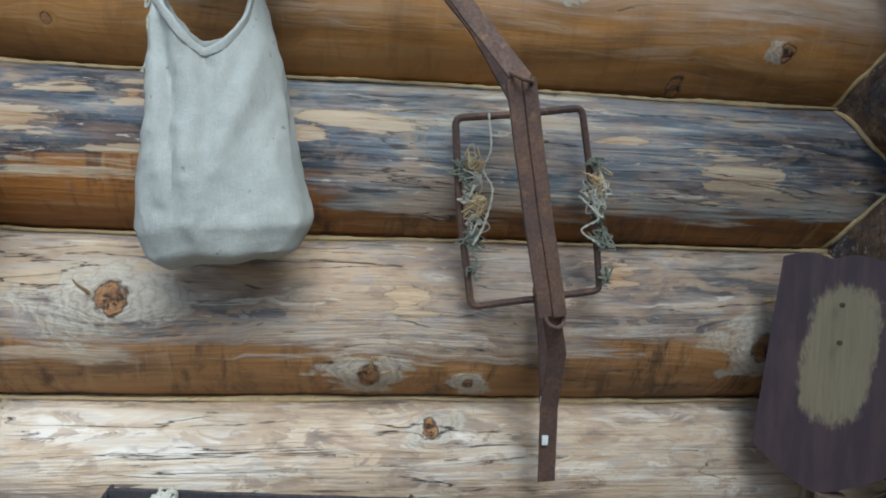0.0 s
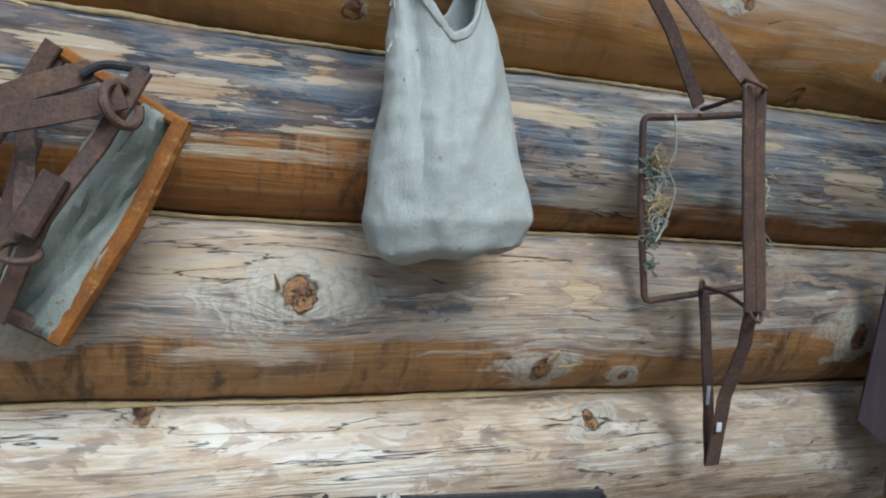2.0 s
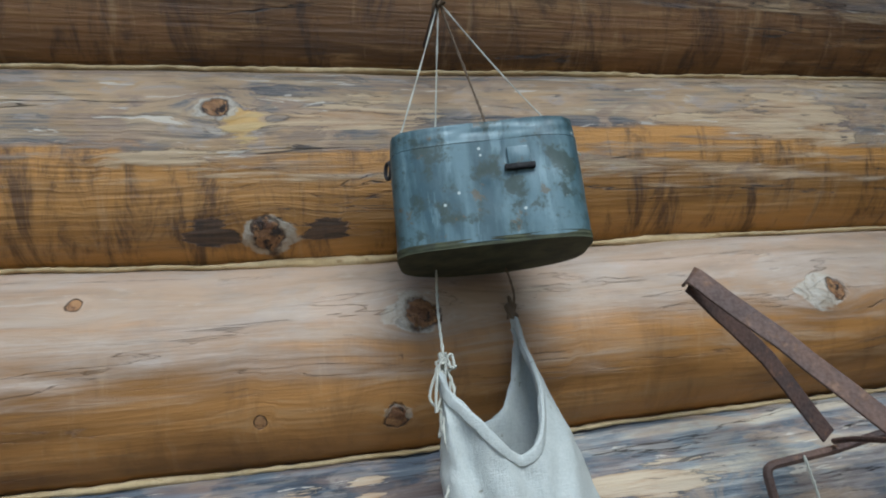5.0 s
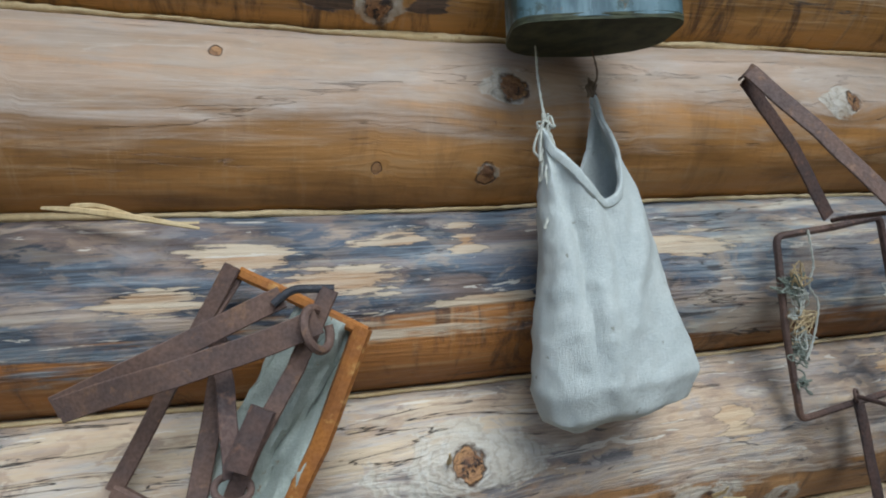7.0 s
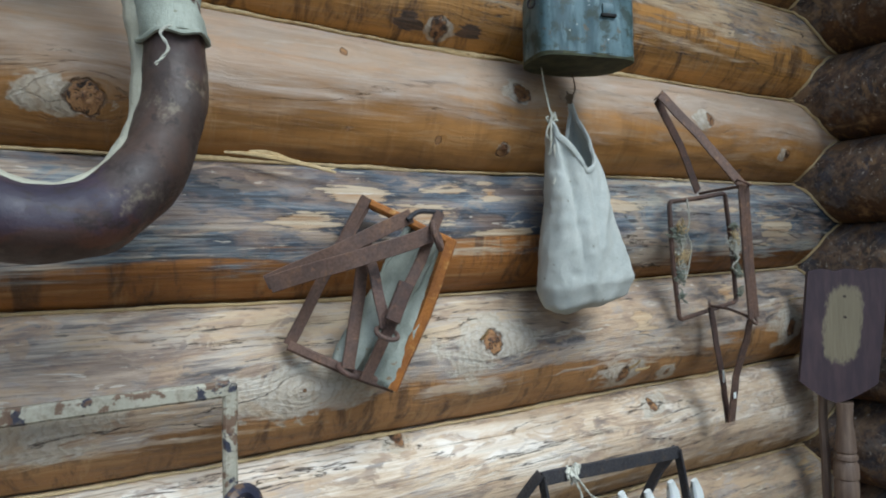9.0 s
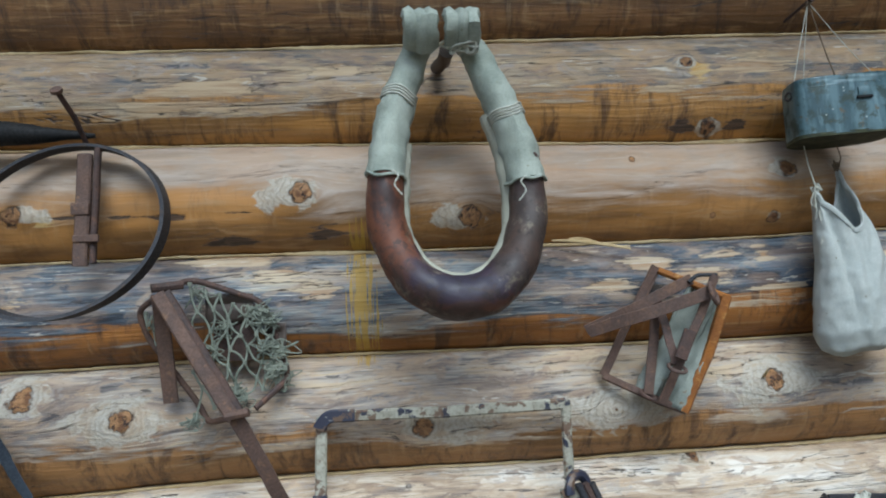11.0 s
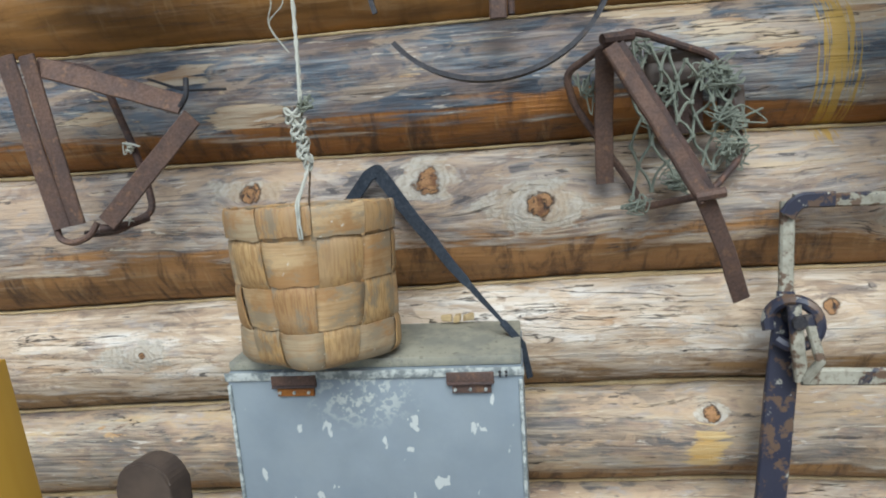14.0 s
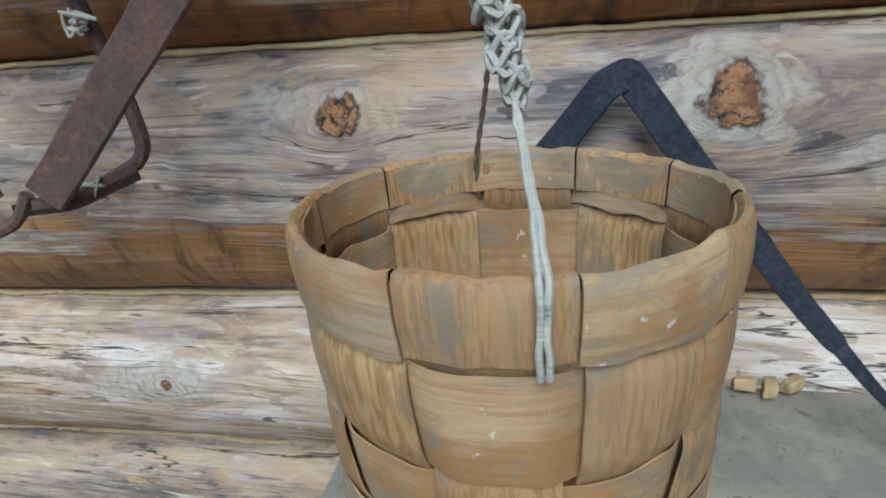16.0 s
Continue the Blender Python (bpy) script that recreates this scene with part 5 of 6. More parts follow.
# ---------------------------------------------------------------- hoop with a bar
hp = thing("iron_hoop", (-1.9, 0.95, 1.73), "thin open iron hoop with a rusty bar", "hoop")
hc = V(-1.895, 0.905, 1.736)
hr = 0.198
pts = []
for q in range(64):
    a = radians(200 - 342 * q / 63)
    y = -0.03 * math.sin(a) * -1
    pts.append(hc + V(hr * math.cos(a), 0.075 * math.sin(a), 0.94 * hr * math.sin(a)) - hp.location)
bmh = bmesh.new()
rows = []
for q, p in enumerate(pts):
    s = q / 63
    w = float(np.interp(s, (0, 0.12, 0.35, 0.6, 0.9, 1), (0.003, 0.012, 0.02, 0.022, 0.026, 0.005)))
    out = (p - (hc - hp.location)).normalized()
    rows.append([bmh.verts.new(p + out * 0.004 + V(0, -w, 0)), bmh.verts.new(p - out * 0.004 + V(0, -w, 0)), bmh.verts.new(p - out * 0.004 + V(0, w, 0)), bmh.verts.new(p + out * 0.004 + V(0, w, 0))])
for a, b in zip(rows, rows[1:]):
    for j in range(4):
        bmh.faces.new((a[j], a[(j + 1) % 4], b[(j + 1) % 4], b[j]))
bmh.faces.new(rows[0]), bmh.faces.new(rows[-1][::-1])
part("band", bmh, IRON, hp, "narrow blackened iron band")
strip(hp, "bar", [V(-1.877, 0.955, 1.899), V(-1.878, 0.950, 1.783), V(-1.882, 0.945, 1.659)], 0.03, 0.014, RUST)
strip(hp, "bar_edge", [V(-1.853, 0.962, 1.913), V(-1.856, 0.957, 1.783), V(-1.860, 0.952, 1.664)], 0.012, 0.016, RUST_DARK)
strip(hp, "cross_piece", [V(-1.894, 0.940, 1.715), V(-1.843, 0.940, 1.715)], 0.016, 0.008, RUST)
part("boss", block(0.036, 0.014, 0.026, tuple(Vector(V(-1.881, 0.945, 1.779)) - hp.location), 0.003), RUST, hp)
for q, (a, b) in enumerate(((V(-1.898, 0.880, 2.012), V(-1.890, 1.000, 1.925)), (V(-2.273, 0.880, 2.032), V(-2.275, 1.000, 1.944)))):
    nl = thing("nail", a, "bent rusty nail holding things on the logs", "nail")
    a, b = Vector(a), Vector(b)
    part("shank", tube(local(nl, [a, a.lerp(b, 0.5) + V(0.004, 0, 0.004), b]), 0.006, 8), RUST_DARK, nl)
    part("head", tube(local(nl, [a + (a - b).normalized() * 0.004, a - (a - b).normalized() * 0.003]), 0.012, 10), RUST, nl)
blk = thing("black_pole", (-2.2, 0.95, 1.95), "black tapered pole lying along the logs", "pole")
pl = subdivide_line(local(blk, [(-2.75, 0.962, 1.985), (-2.35, 0.964, 1.962), (-2.1, 0.968, 1.955), (-1.87, 0.985, 1.948)]), 0.02)
part("pole", lumpy(tube(pl, 0.038, 12, scale=lambda s: float(np.interp(s, (0, 0.7, 0.85, 1), (1, 0.95, 0.6, 0.12)))), 0.004, 25), MATT_BLACK, blk)

# ---------------------------------------------------------------- trap with netting
tc = thing("iron_trap", (-1.6, 0.95, 1.4), "rusty iron trap with a tangle of netting", "trap", "hanging traps")
c0, c1, c2 = V(-1.706, 0.885, 1.590), V(-1.560, 0.878, 1.336), V(-1.479, 0.945, 1.147)
strip(tc, "lever", [c0, c0.lerp(c1, 0.5) + V(0, -0.004, 0), c1], 0.028, 0.011, RUST, up=(0.35, -1, 0))
strip(tc, "lever", [c0 + V(0.016, 0.006, 0.004), c1 + V(0.016, 0.006, 0.004)], 0.016, 0.012, RUST_DARK, up=(0.35, -1, 0))
strip(tc, "spring", [c1 + V(-0.002, 0.006, 0.01), c1.lerp(c2, 0.5) + V(0.004, 0, 0.0), c2], 0.030, 0.006, RUST)
strip(tc, "spring", [c0 + V(-0.004, 0.02, 0.0), V(-1.711, 0.940, 1.482), V(-1.708, 0.965, 1.365)], 0.031, 0.006, RUST)
part("pin", tube(local(tc, [c0 + V(-0.012, 0.0, 0.012), c0 + V(0.04, 0.03, 0.018)]), 0.009, 8), RUST_DARK, tc)
part("pin", tube(local(tc, [c1 + V(-0.016, -0.004, 0.006), c1 + V(0.03, -0.004, 0.012)]), 0.009, 8), RUST, tc)
q0, q1, q2, q3 = Vector(V(-1.661, 0.955, 1.610)), Vector(V(-1.533, 0.965, 1.601)), Vector(V(-1.465, 0.985, 1.402)), Vector(V(-1.639, 0.985, 1.315))
qm = Vector(V(-1.495, 0.970, 1.532))
rod(tc, "jaw", [c0 + V(0.01, 0.03, 0.012), q0 + V(0, 0, 0.012), q1.lerp(qm, 0.5), q2, c1 + V(0.03, 0.06, 0.01)], 0.0065, RUST_DARK, "bent rod jaw", 0.03)
rod(tc, "jaw", [c0 + V(0.01, 0.03, 0.012), V(-1.772, 0.960, 1.560), V(-1.758, 0.970, 1.506), V(-1.656, 0.985, 1.354), q3, c1 + V(0.0, 0.05, 0.0)], 0.0065, RUST, "bent rod jaw", 0.02)
rng = random.Random(4)
net = bmesh.new()
GU, GV = 5, 6


def net_point(u, v):
    a, b = q0.lerp(qm, u), (q3 + V(-0.02, 0, 0.02)).lerp(q2, u)
    p = a.lerp(b, v)
    return p - tc.location + V(0.012 * noise.noise(V(u * 5, v * 5, 1)), -0.012 + 0.016 * noise.noise(V(u * 4, v * 4, 5)), 0.012 * noise.noise(V(u * 5, v * 5, 9)))


for a in range(GU + 1):
    for b in range(GV + 1):
        u, v = (a + 0.5 * (b % 2)) / (GU + 0.5), b / GV
        if b < GV:
            for du in (-0.5, 0.5):
                u2 = u + du / (GU + 0.5)
                if 0 <= u2 <= 1:
                    mid = net_point((u + u2) / 2, v + 0.5 / GV) + V(rng.uniform(-1, 1), rng.uniform(-1, 1), rng.uniform(-1, 1)) * 0.004
                    tube(smooth_line([net_point(u, v), mid, net_point(u2, v + 1 / GV)], 4), 0.0026, 5, bm=net)
        knots = net_point(u, v)
        tube([knots + V(0, 0, 0.004), knots, knots - V(0, 0, 0.004)], 0.0045, 6, bm=net)
part("net", net, NETTING, tc, "grey-green knotted netting")
for q in range(18):
    u, v = rng.uniform(0.02, 1.0), rng.choice((0.02, 0.1, 0.3, 0.5, 0.8, 0.92, 1.0))
    tangle(tc, "frayed_mesh", tuple(net_point(u, v) + tc.location), (0.026, 0.010, 0.020), 0.0013, NETTING, 6, 60 + q)
tangle(tc, "frayed_mesh", (-1.735, 0.95, 1.53), (0.022, 0.012, 0.03), 0.0014, NETTING, 7, 88)
tangle(tc, "frayed_mesh", (-1.66, 0.94, 1.325), (0.024, 0.012, 0.016), 0.0014, NETTING, 7, 89)
for (u0, v0, w, h) in ((0.45, 0.08, 0.05, 0.03), (0.95, 0.35, 0.022, 0.03)):
    scrap = bmesh.new()
    rows_ = [[scrap.verts.new(net_point(u0, v0) + V((a_ / 6 - 0.5) * 2 * w + 0.012 * noise.noise(V(a_, b_, 1)), 0.016 + 0.012 * noise.noise(V(a_ * 0.6, b_ * 0.6, 7)), (b_ / 6 - 0.5) * 2 * h + 0.012 * noise.noise(V(a_, b_, 5)))) for a_ in range(7)] for b_ in range(7)]
    for ra, rb_ in zip(rows_, rows_[1:]):
        for j in range(6):
            scrap.faces.new((ra[j], ra[j + 1], rb_[j + 1], rb_[j]))
    part("scrap", scrap, DARK_WOOD, tc, "dark torn scrap behind the netting").modifiers.new("thickness", "SOLIDIFY").thickness = 0.003
pan = block(0.09, 0.006, 0.12, tuple(Vector(V(-1.580, 0.985, 1.502)) - tc.location), 0.003)
part("pan", pan, RUST_DARK, tc, "dark plate behind the netting")

# ---------------------------------------------------------------- trap by the keg
td = thing("iron_trap", (-2.6, 0.88, 1.45), "rusty folding iron trap with flat spring bars", "trap", "hanging traps")
strip(td, "lever", [V(-2.731, 0.850, 1.655), V(-2.704, 0.845, 1.503), V(-2.681, 0.850, 1.351)], 0.034, 0.008, RUST)
strip(td, "lever", [V(-2.699, 0.860, 1.655), V(-2.671, 0.850, 1.501), V(-2.653, 0.855, 1.356)], 0.030, 0.008, RUST)
strip(td, "spring", [V(-2.693, 0.870, 1.637), V(-2.563, 0.870, 1.596), V(-2.434, 0.875, 1.552)], 0.037, 0.006, RUST, up=(0, -1, 0.5))
strip(td, "spring", [V(-2.416, 0.870, 1.529), V(-2.505, 0.865, 1.445), V(-2.599, 0.860, 1.355)], 0.034, 0.006, RUST, up=(0.4, -1, 0.2))
strip(td, "spring_edge", [V(-2.417, 0.880, 1.523), V(-2.501, 0.875, 1.439), V(-2.589, 0.870, 1.353)], 0.012, 0.012, RUST_DARK, up=(0.4, -1, 0.2))
rod(td, "jaw", [V(-2.694, 0.920, 1.647), V(-2.626, 0.930, 1.630), V(-2.611, 0.940, 1.594), V(-2.584, 0.950, 1.488), V(-2.569, 0.955, 1.411), V(-2.562, 0.950, 1.362), V(-2.626, 0.920, 1.331), V(-2.661, 0.880, 1.334)], 0.007, RUST_DARK, "bent rod jaw", 0.02)
rod(td, "link", [V(-2.696, 0.855, 1.361), V(-2.694, 0.855, 1.330), V(-2.668, 0.855, 1.321), V(-2.636, 0.860, 1.333), V(-2.622, 0.865, 1.356)], 0.006, RUST, "bent link", 0.012)
rod(td, "link", [V(-2.620, 0.865, 1.345), V(-2.598, 0.880, 1.342), V(-2.563, 0.930, 1.354)], 0.008, RUST_DARK)
rod(td, "pin", [V(-2.442, 0.875, 1.544), V(-2.421, 0.870, 1.566), V(-2.426, 0.885, 1.596)], 0.005, IRON)
rod(td, "catch", [V(-2.554, 0.985, 1.613), V(-2.462, 0.940, 1.582), V(-2.401, 0.985, 1.583)], 0.0025, IRON)
tangle(td, "twine_wrap", V(-2.583, 0.935, 1.486), (0.014, 0.008, 0.012), 0.0014, TWINE, 5, 81)
tangle(td, "twine_wrap", V(-2.587, 0.900, 1.349), (0.02, 0.008, 0.008), 0.0014, TWINE, 5, 82)

# ---------------------------------------------------------------- turned keg of pale wood
kg = thing("wooden_keg", V(-2.536, 0.850, 1.815), "small pale wooden keg with two metal bands", "keg")
ka, kb = Vector(V(-2.393, 0.780, 1.778)), Vector(V(-2.806, 0.930, 1.954))
ax = (ka - kb).normalized()
kg_l = (ka - kb).length


def turned(start, axis, profile, n=28):
    """A turned body: rows of (distance along the axis, radius)."""
    axis = axis.normalized()
    u = axis.orthogonal().normalized()
    w = axis.cross(u)
    bm = bmesh.new()
    rows_ = [[bm.verts.new(start + axis * d + (u * math.cos(2 * math.pi * q / n) + w * math.sin(2 * math.pi * q / n)) * r) for q in range(n)] for d, r in profile]
    for a, b in zip(rows_, rows_[1:]):
        for q in range(n):
            bm.faces.new((a[q], a[(q + 1) % n], b[(q + 1) % n], b[q]))
    bm.faces.new(rows_[0][::-1])
    bm.faces.new(rows_[-1])
    return bm


k0 = kb - kg.location
part("body", turned(k0, ax, [(0, 0.034), (0.01, 0.046), (kg_l * 0.6, 0.054), (kg_l * 0.75, 0.059), (kg_l - 0.012, 0.053), (kg_l - 0.003, 0.049), (kg_l, 0.044), (kg_l - 0.004, 0.037), (kg_l - 0.03, 0.032), (kg_l - 0.06, 0.025)]), PALE_WOOD, kg)
for d in (0.68, 0.36):
    part("metal_band", turned(k0, ax, [(kg_l * d, 0.0592), (kg_l * d + 0.012, 0.0596), (kg_l * d + 0.012, 0.052), (kg_l * d, 0.052)]), EDGE, kg, "bright metal band")
part("handle", lumpy(tube(smooth_line(local(kg, [ka + V(-0.05, 0, 0.045), ka + V(-0.02, 0.0, 0.085), ka + V(-0.06, 0.0, 0.10), ka + V(-0.13, 0.03, 0.12), ka + V(-0.17, 0.04, 0.085)]), 6), 0.013, 10), 0.002, 40), PALE_WOOD, kg)

# ---------------------------------------------------------------- rack with white slats
rk = thing("iron_rack", (-0.13, 0.93, 1.0), "dark flat-iron rack with two bent hoops", "rack")
rl, rr = V(-0.322, 0.905, 1.076), V(0.080, 0.922, 1.047)
strip(rk, "top_bar", [rl, rr], 0.028, 0.006, IRON)
for e, p in ((-1, rl), (1, rr)):
    strip(rk, "front_arm", [p + V(0, 0, 0.008), p + V(0.02, -0.004, -0.10), p + V(0.055, 0, -0.25), p + V(0.07, 0.02, -0.42)], 0.006, 0.022, IRON, smooth=0.03)
    strip(rk, "hoop", [p + V(0, 0.004, 0.008), p + V(-0.03, 0.035, -0.05), p + V(-0.055, 0.065, -0.14), p + V(-0.05, 0.07, -0.25), p + V(-0.01, 0.075, -0.42)], 0.006, 0.024, IRON, smooth=0.04)
    strip(rk, "brace", [p + V(-0.05, 0.06, -0.26), p + V(0.058, 0.0, -0.245)], 0.014, 0.006, IRON)
strip(rk, "rail", [rl + V(0.05, 0.02, -0.245), rr + V(0.05, 0.02, -0.245)], 0.014, 0.005, IRON)
tangle(rk, "cord_wrap", tuple(rl + V(0.075, -0.004, 0.0)), (0.012, 0.008, 0.018), 0.0028, TWINE, 8, 91, "pale cord wound round the bar")
cord(rk, "cord_end", [rl + V(0.07, -0.01, -0.01), rl + V(0.085, -0.016, -0.05), rl + V(0.06, -0.016, -0.1)], 0.0022, TWINE)
cord(rk, "cord_end", [rl + V(0.08, -0.01, -0.01), rl + V(0.11, -0.016, -0.05), rl + V(0.15, -0.016, -0.075)], 0.0022, TWINE)
for q in range(5):
    a = V(-0.177 + q * 0.076, 0.918 + 0.002 * (q % 2), 0.994 - 0.004 * q + 0.008 * (q % 2))
    sk = thing("white_slat", tuple(a), "white painted wooden slat standing in the iron rack", "slat", "slats in the rack")
    bm = bar(wobble(subdivide_line([V(0, 0, 0), V(0.01, 0.002, -0.03), V(0.095, 0.01, -0.40)], 0.02), 0.001), 0.033, 0.02, scale=lambda s: float(np.interp(s, (0, 0.03, 0.07, 1), (0.45, 0.85, 1, 1))))
    part("slat_body", bm, WHITE, sk)
    part("nail_head", tube([V(0.052, -0.012, -0.2), V(0.052, -0.006, -0.2)], 0.004, 8), IRON, sk)

# ---------------------------------------------------------------- board with a turned handle in the corner
pb = thing("wooden_paddle", (0.705, 0.885, 1.25), "purple-brown board with scalloped top and turned handle", "paddle board")
across = V(0.13, -0.133, 0).normalized()
outward = V(-0.715, -0.70, 0).normalized()
half_w, ztop, zlow = 0.096, 0.165, -0.135


def board_mesh():
    nx_, nz_ = 40, 50
    fr_, bk = [], []
    worn_ = []
    for b in range(nz_ + 1):
        for a in range(nx_ + 1):
            u, t = a / nx_ * 2 - 1, b / nz_
            top = ztop + 0.008 * abs(math.sin((u + 1) * 1.5 * math.pi)) - 0.004
            low = zlow - (0.0 if abs(u) > 0.98 else 0.055 * (1 - abs(u) ** 1.4))
            z = low + (top - low) * t
            w = half_w * (1 - 0.03 * (1 - t))
            p = across * (u * w + 0.10 * (z - 0.02)) + V(0, 0, z + 0.014)
            fr_.append(p + outward * 0.010), bk.append(p - outward * 0.010)
            worn_.append(max(0.0, 1 - (abs(u + 0.02) / 0.62) ** 3 - (abs(z - 0.02) / 0.125) ** 4))
    m = nx_ + 1
    verts = fr_ + bk
    off = len(fr_)
    faces = []
    for b in range(nz_):
        for a in range(nx_):
            q = b * m + a
            faces.append((q, q + 1, q + m + 1, q + m))
            faces.append((off + q, off + q + m, off + q + m + 1, off + q + 1))
    edge = [a for a in range(m)] + [b * m + nx_ for b in range(1, nz_ + 1)] + [nz_ * m + a for a in range(nx_ - 1, -1, -1)] + [b * m for b in range(nz_ - 1, 0, -1)]
    for a, b in zip(edge, edge[1:] + edge[:1]):
        faces.append((a, off + a, off + b, b))
    return verts, faces, worn_ * 2


bv, bf, bw = board_mesh()
brd = mesh_object("board", bv, bf, BOARD, pb)
brd.data.set_sharp_from_angle(angle=radians(40))
brd.data.attributes.new("worn", "FLOAT", "POINT").data.foreach_set("value", np.array(bw, np.float32))
part("handle", turned(V(0, 0, zlow - 0.04), V(0, 0, -1), [(0, 0.021), (0.02, 0.02), (0.05, 0.019), (0.10, 0.024), (0.13, 0.026), (0.135, 0.022), (0.14, 0.028), (0.15, 0.029), (0.155, 0.024), (0.165, 0.03), (0.20, 0.031), (0.205, 0.026), (0.215, 0.03), (0.25, 0.03), (0.28, 0.02)]), HANDLE, pb, "turned wooden handle")
for z in (0.11, 0.055):
    part("nail_hole", tube([V(-0.008, -0.008, z) + outward * 0.009, V(-0.008, -0.008, z) + outward * 0.0125], 0.004, 8), DARK_WOOD, pb)
st = thing("thin_stick", (0.72, 0.95, 0.9), "thin bare stick leaning in the log corner", "stick")
part("stick", tube(wobble(subdivide_line([V(0.0, 0, 0.2), V(-0.01, -0.01, -0.1), V(0, -0.06, -0.89)], 0.05), 0.003), 0.012, 8), HANDLE, st)

# ---------------------------------------------------------------- grey metal chest with a plywood lid
BX0, BX1, BY0, BY1, BZ0, BZ1 = -2.372, -1.868, 0.782, 0.985, 0.62, 1.094
cx, cy = (BX0 + BX1) / 2, (BY0 + BY1) / 2
ch = thing("metal_chest", (cx, cy, BZ0), "grey sheet-metal chest with worn white edges", "chest")
part("body", block(BX1 - BX0, BY1 - BY0, BZ1 - BZ0, (0, 0, (BZ1 - BZ0) / 2), 0.004), SHEET, ch)
part("lid", lumpy(block(BX1 - BX0 - 0.004, BY1 - BY0 - 0.01, 0.016, (0, 0.004, BZ1 - BZ0 + 0.009), 0.004), 0.001, 20), PLY, ch, "dusty pale plywood lid")
fy, ft = -(BY1 - BY0) / 2 - 0.0025, BZ1 - BZ0
part("edge_strip", block(BX1 - BX0 + 0.004, 0.004, 0.014, (0, fy, ft - 0.006), 0.0012), EDGE, ch, "worn bright top edge")
for e in (-1, 1):
    part("edge_strip", block(0.006, 0.004, ft - 0.02, (e * ((BX1 - BX0) / 2 - 0.004), fy, ft / 2 - 0.01), 0.0012), EDGE, ch, "worn bright corner edge")
for x in (-0.132, 0.166):
    h = part("hinge", block(0.078, 0.005, 0.020, (x, fy - 0.002, ft - 0.015), 0.0012), RUST, ch, "small rusty hinge")
    part("hinge_leaf", block(0.064, 0.004, 0.016, (x + 0.002, fy - 0.0015, ft - 0.033), 0.001), RUST_ORANGE if x < 0 else RUST, h)
    part("hinge_pin", tube([V(x - 0.037, fy - 0.006, ft - 0.0235), V(x + 0.037, fy - 0.006, ft - 0.0235)], 0.003, 8), RUST_DARK, h)
    for q in (-0.025, 0.0, 0.025):
        part("rivet", tube([V(x + q, fy - 0.003, ft - 0.034), V(x + q, fy - 0.007, ft - 0.034)], 0.0028, 8), EDGE, h)
for q in range(4):
    part("rivet", tube([V(0.215 + 0.01 * (q % 2), fy - 0.001, ft - 0.006 - 0.006 * (q // 2)), V(0.215 + 0.01 * (q % 2), fy - 0.004, ft - 0.006 - 0.006 * (q // 2))], 0.0025, 8), IRON, ch)
sh = thing("wall_shelf", (cx, 0.86, 0.58), "plain board bracketed to the logs under the chest", "shelf")
part("board", block(0.62, 0.40, 0.04, (0, 0.0, 0.02), 0.004), HANDLE, sh)
for e in (-1, 1):
    part("bracket", bar([V(e * 0.24, -0.17, 0.0), V(e * 0.24, 0.17, -0.34)], 0.03, 0.03, (1, 0, 0)), HANDLE, sh)

# bent steel strap behind the basket
sb = thing("steel_strap", (-2.05, 0.95, 1.25), "bent blue-black steel strap leaning on the chest", "strap")
s0 = V(-2.131, 0.985, 1.412)
strip(sb, "strap", [V(-2.211, 0.975, 1.322), V(-2.175, 0.985, 1.362), s0 + V(-0.012, 0, -0.008), s0 + V(0.006, 0.0, 0.0), V(-2.078, 0.965, 1.347), V(-2.019, 0.940, 1.273), V(-1.962, 0.915, 1.205), V(-1.896, 0.885, 1.133)], 0.026, 0.0035, STEEL, smooth=0.004, up=(-0.25, -1, 0.45), scale=lambda s: float(np.interp(s, (0, 0.5, 0.75, 1), (1.1, 1, 0.75, 0.25))))
strip(sb, "strap_end", [V(-1.901, 0.887, 1.138), V(-1.867, 0.880, 1.097), V(-1.857, 0.875, 1.038)], 0.014, 0.004, STEEL, up=(1, -1, 0))

# ---------------------------------------------------------------- woven splint basket
bk = thing("splint_basket", (-2.202, 0.790, 1.121), "pale woven splint basket standing on the chest", "basket")
BH, ROWS_N, UP = 0.252, 4, 10
LEVELS = (0.0, 0.064, 0.134, 0.206, 0.252)


LEANING = Matrix.Rotation(radians(-4), 3, "X")


def basket_at(theta, z, off):
    s = max(0.0, min(1.0, z / BH))
    mixv = min(1.0, (s / 0.7)) ** 0.8
    a = theta + radians(34)
    cxx, syy = abs(math.cos(a)), abs(math.sin(a))
    sq = 1 / (cxx ** 4.5 + syy ** 4.5) ** (1 / 4.5) * 0.107
    rd = 0.128 + 0.003 * s
    r = sq * (1 - mixv) + rd * mixv + off
    r *= 1 + 0.012 * noise.noise(V(math.cos(theta) * 2, math.sin(theta) * 2, z * 9))
    r -= 0.024 * (1 - s) * max(0.0, -math.sin(theta))
    if s < 0.06:
        r -= 0.012 * (1 - s / 0.06) ** 2
    return LEANING @ V(r * math.cos(theta), r * math.sin(theta), z + (0.004 * noise.noise(V(math.cos(theta) * 3, math.sin(theta) * 3, 2.0)) if s > 0.9 else 0))


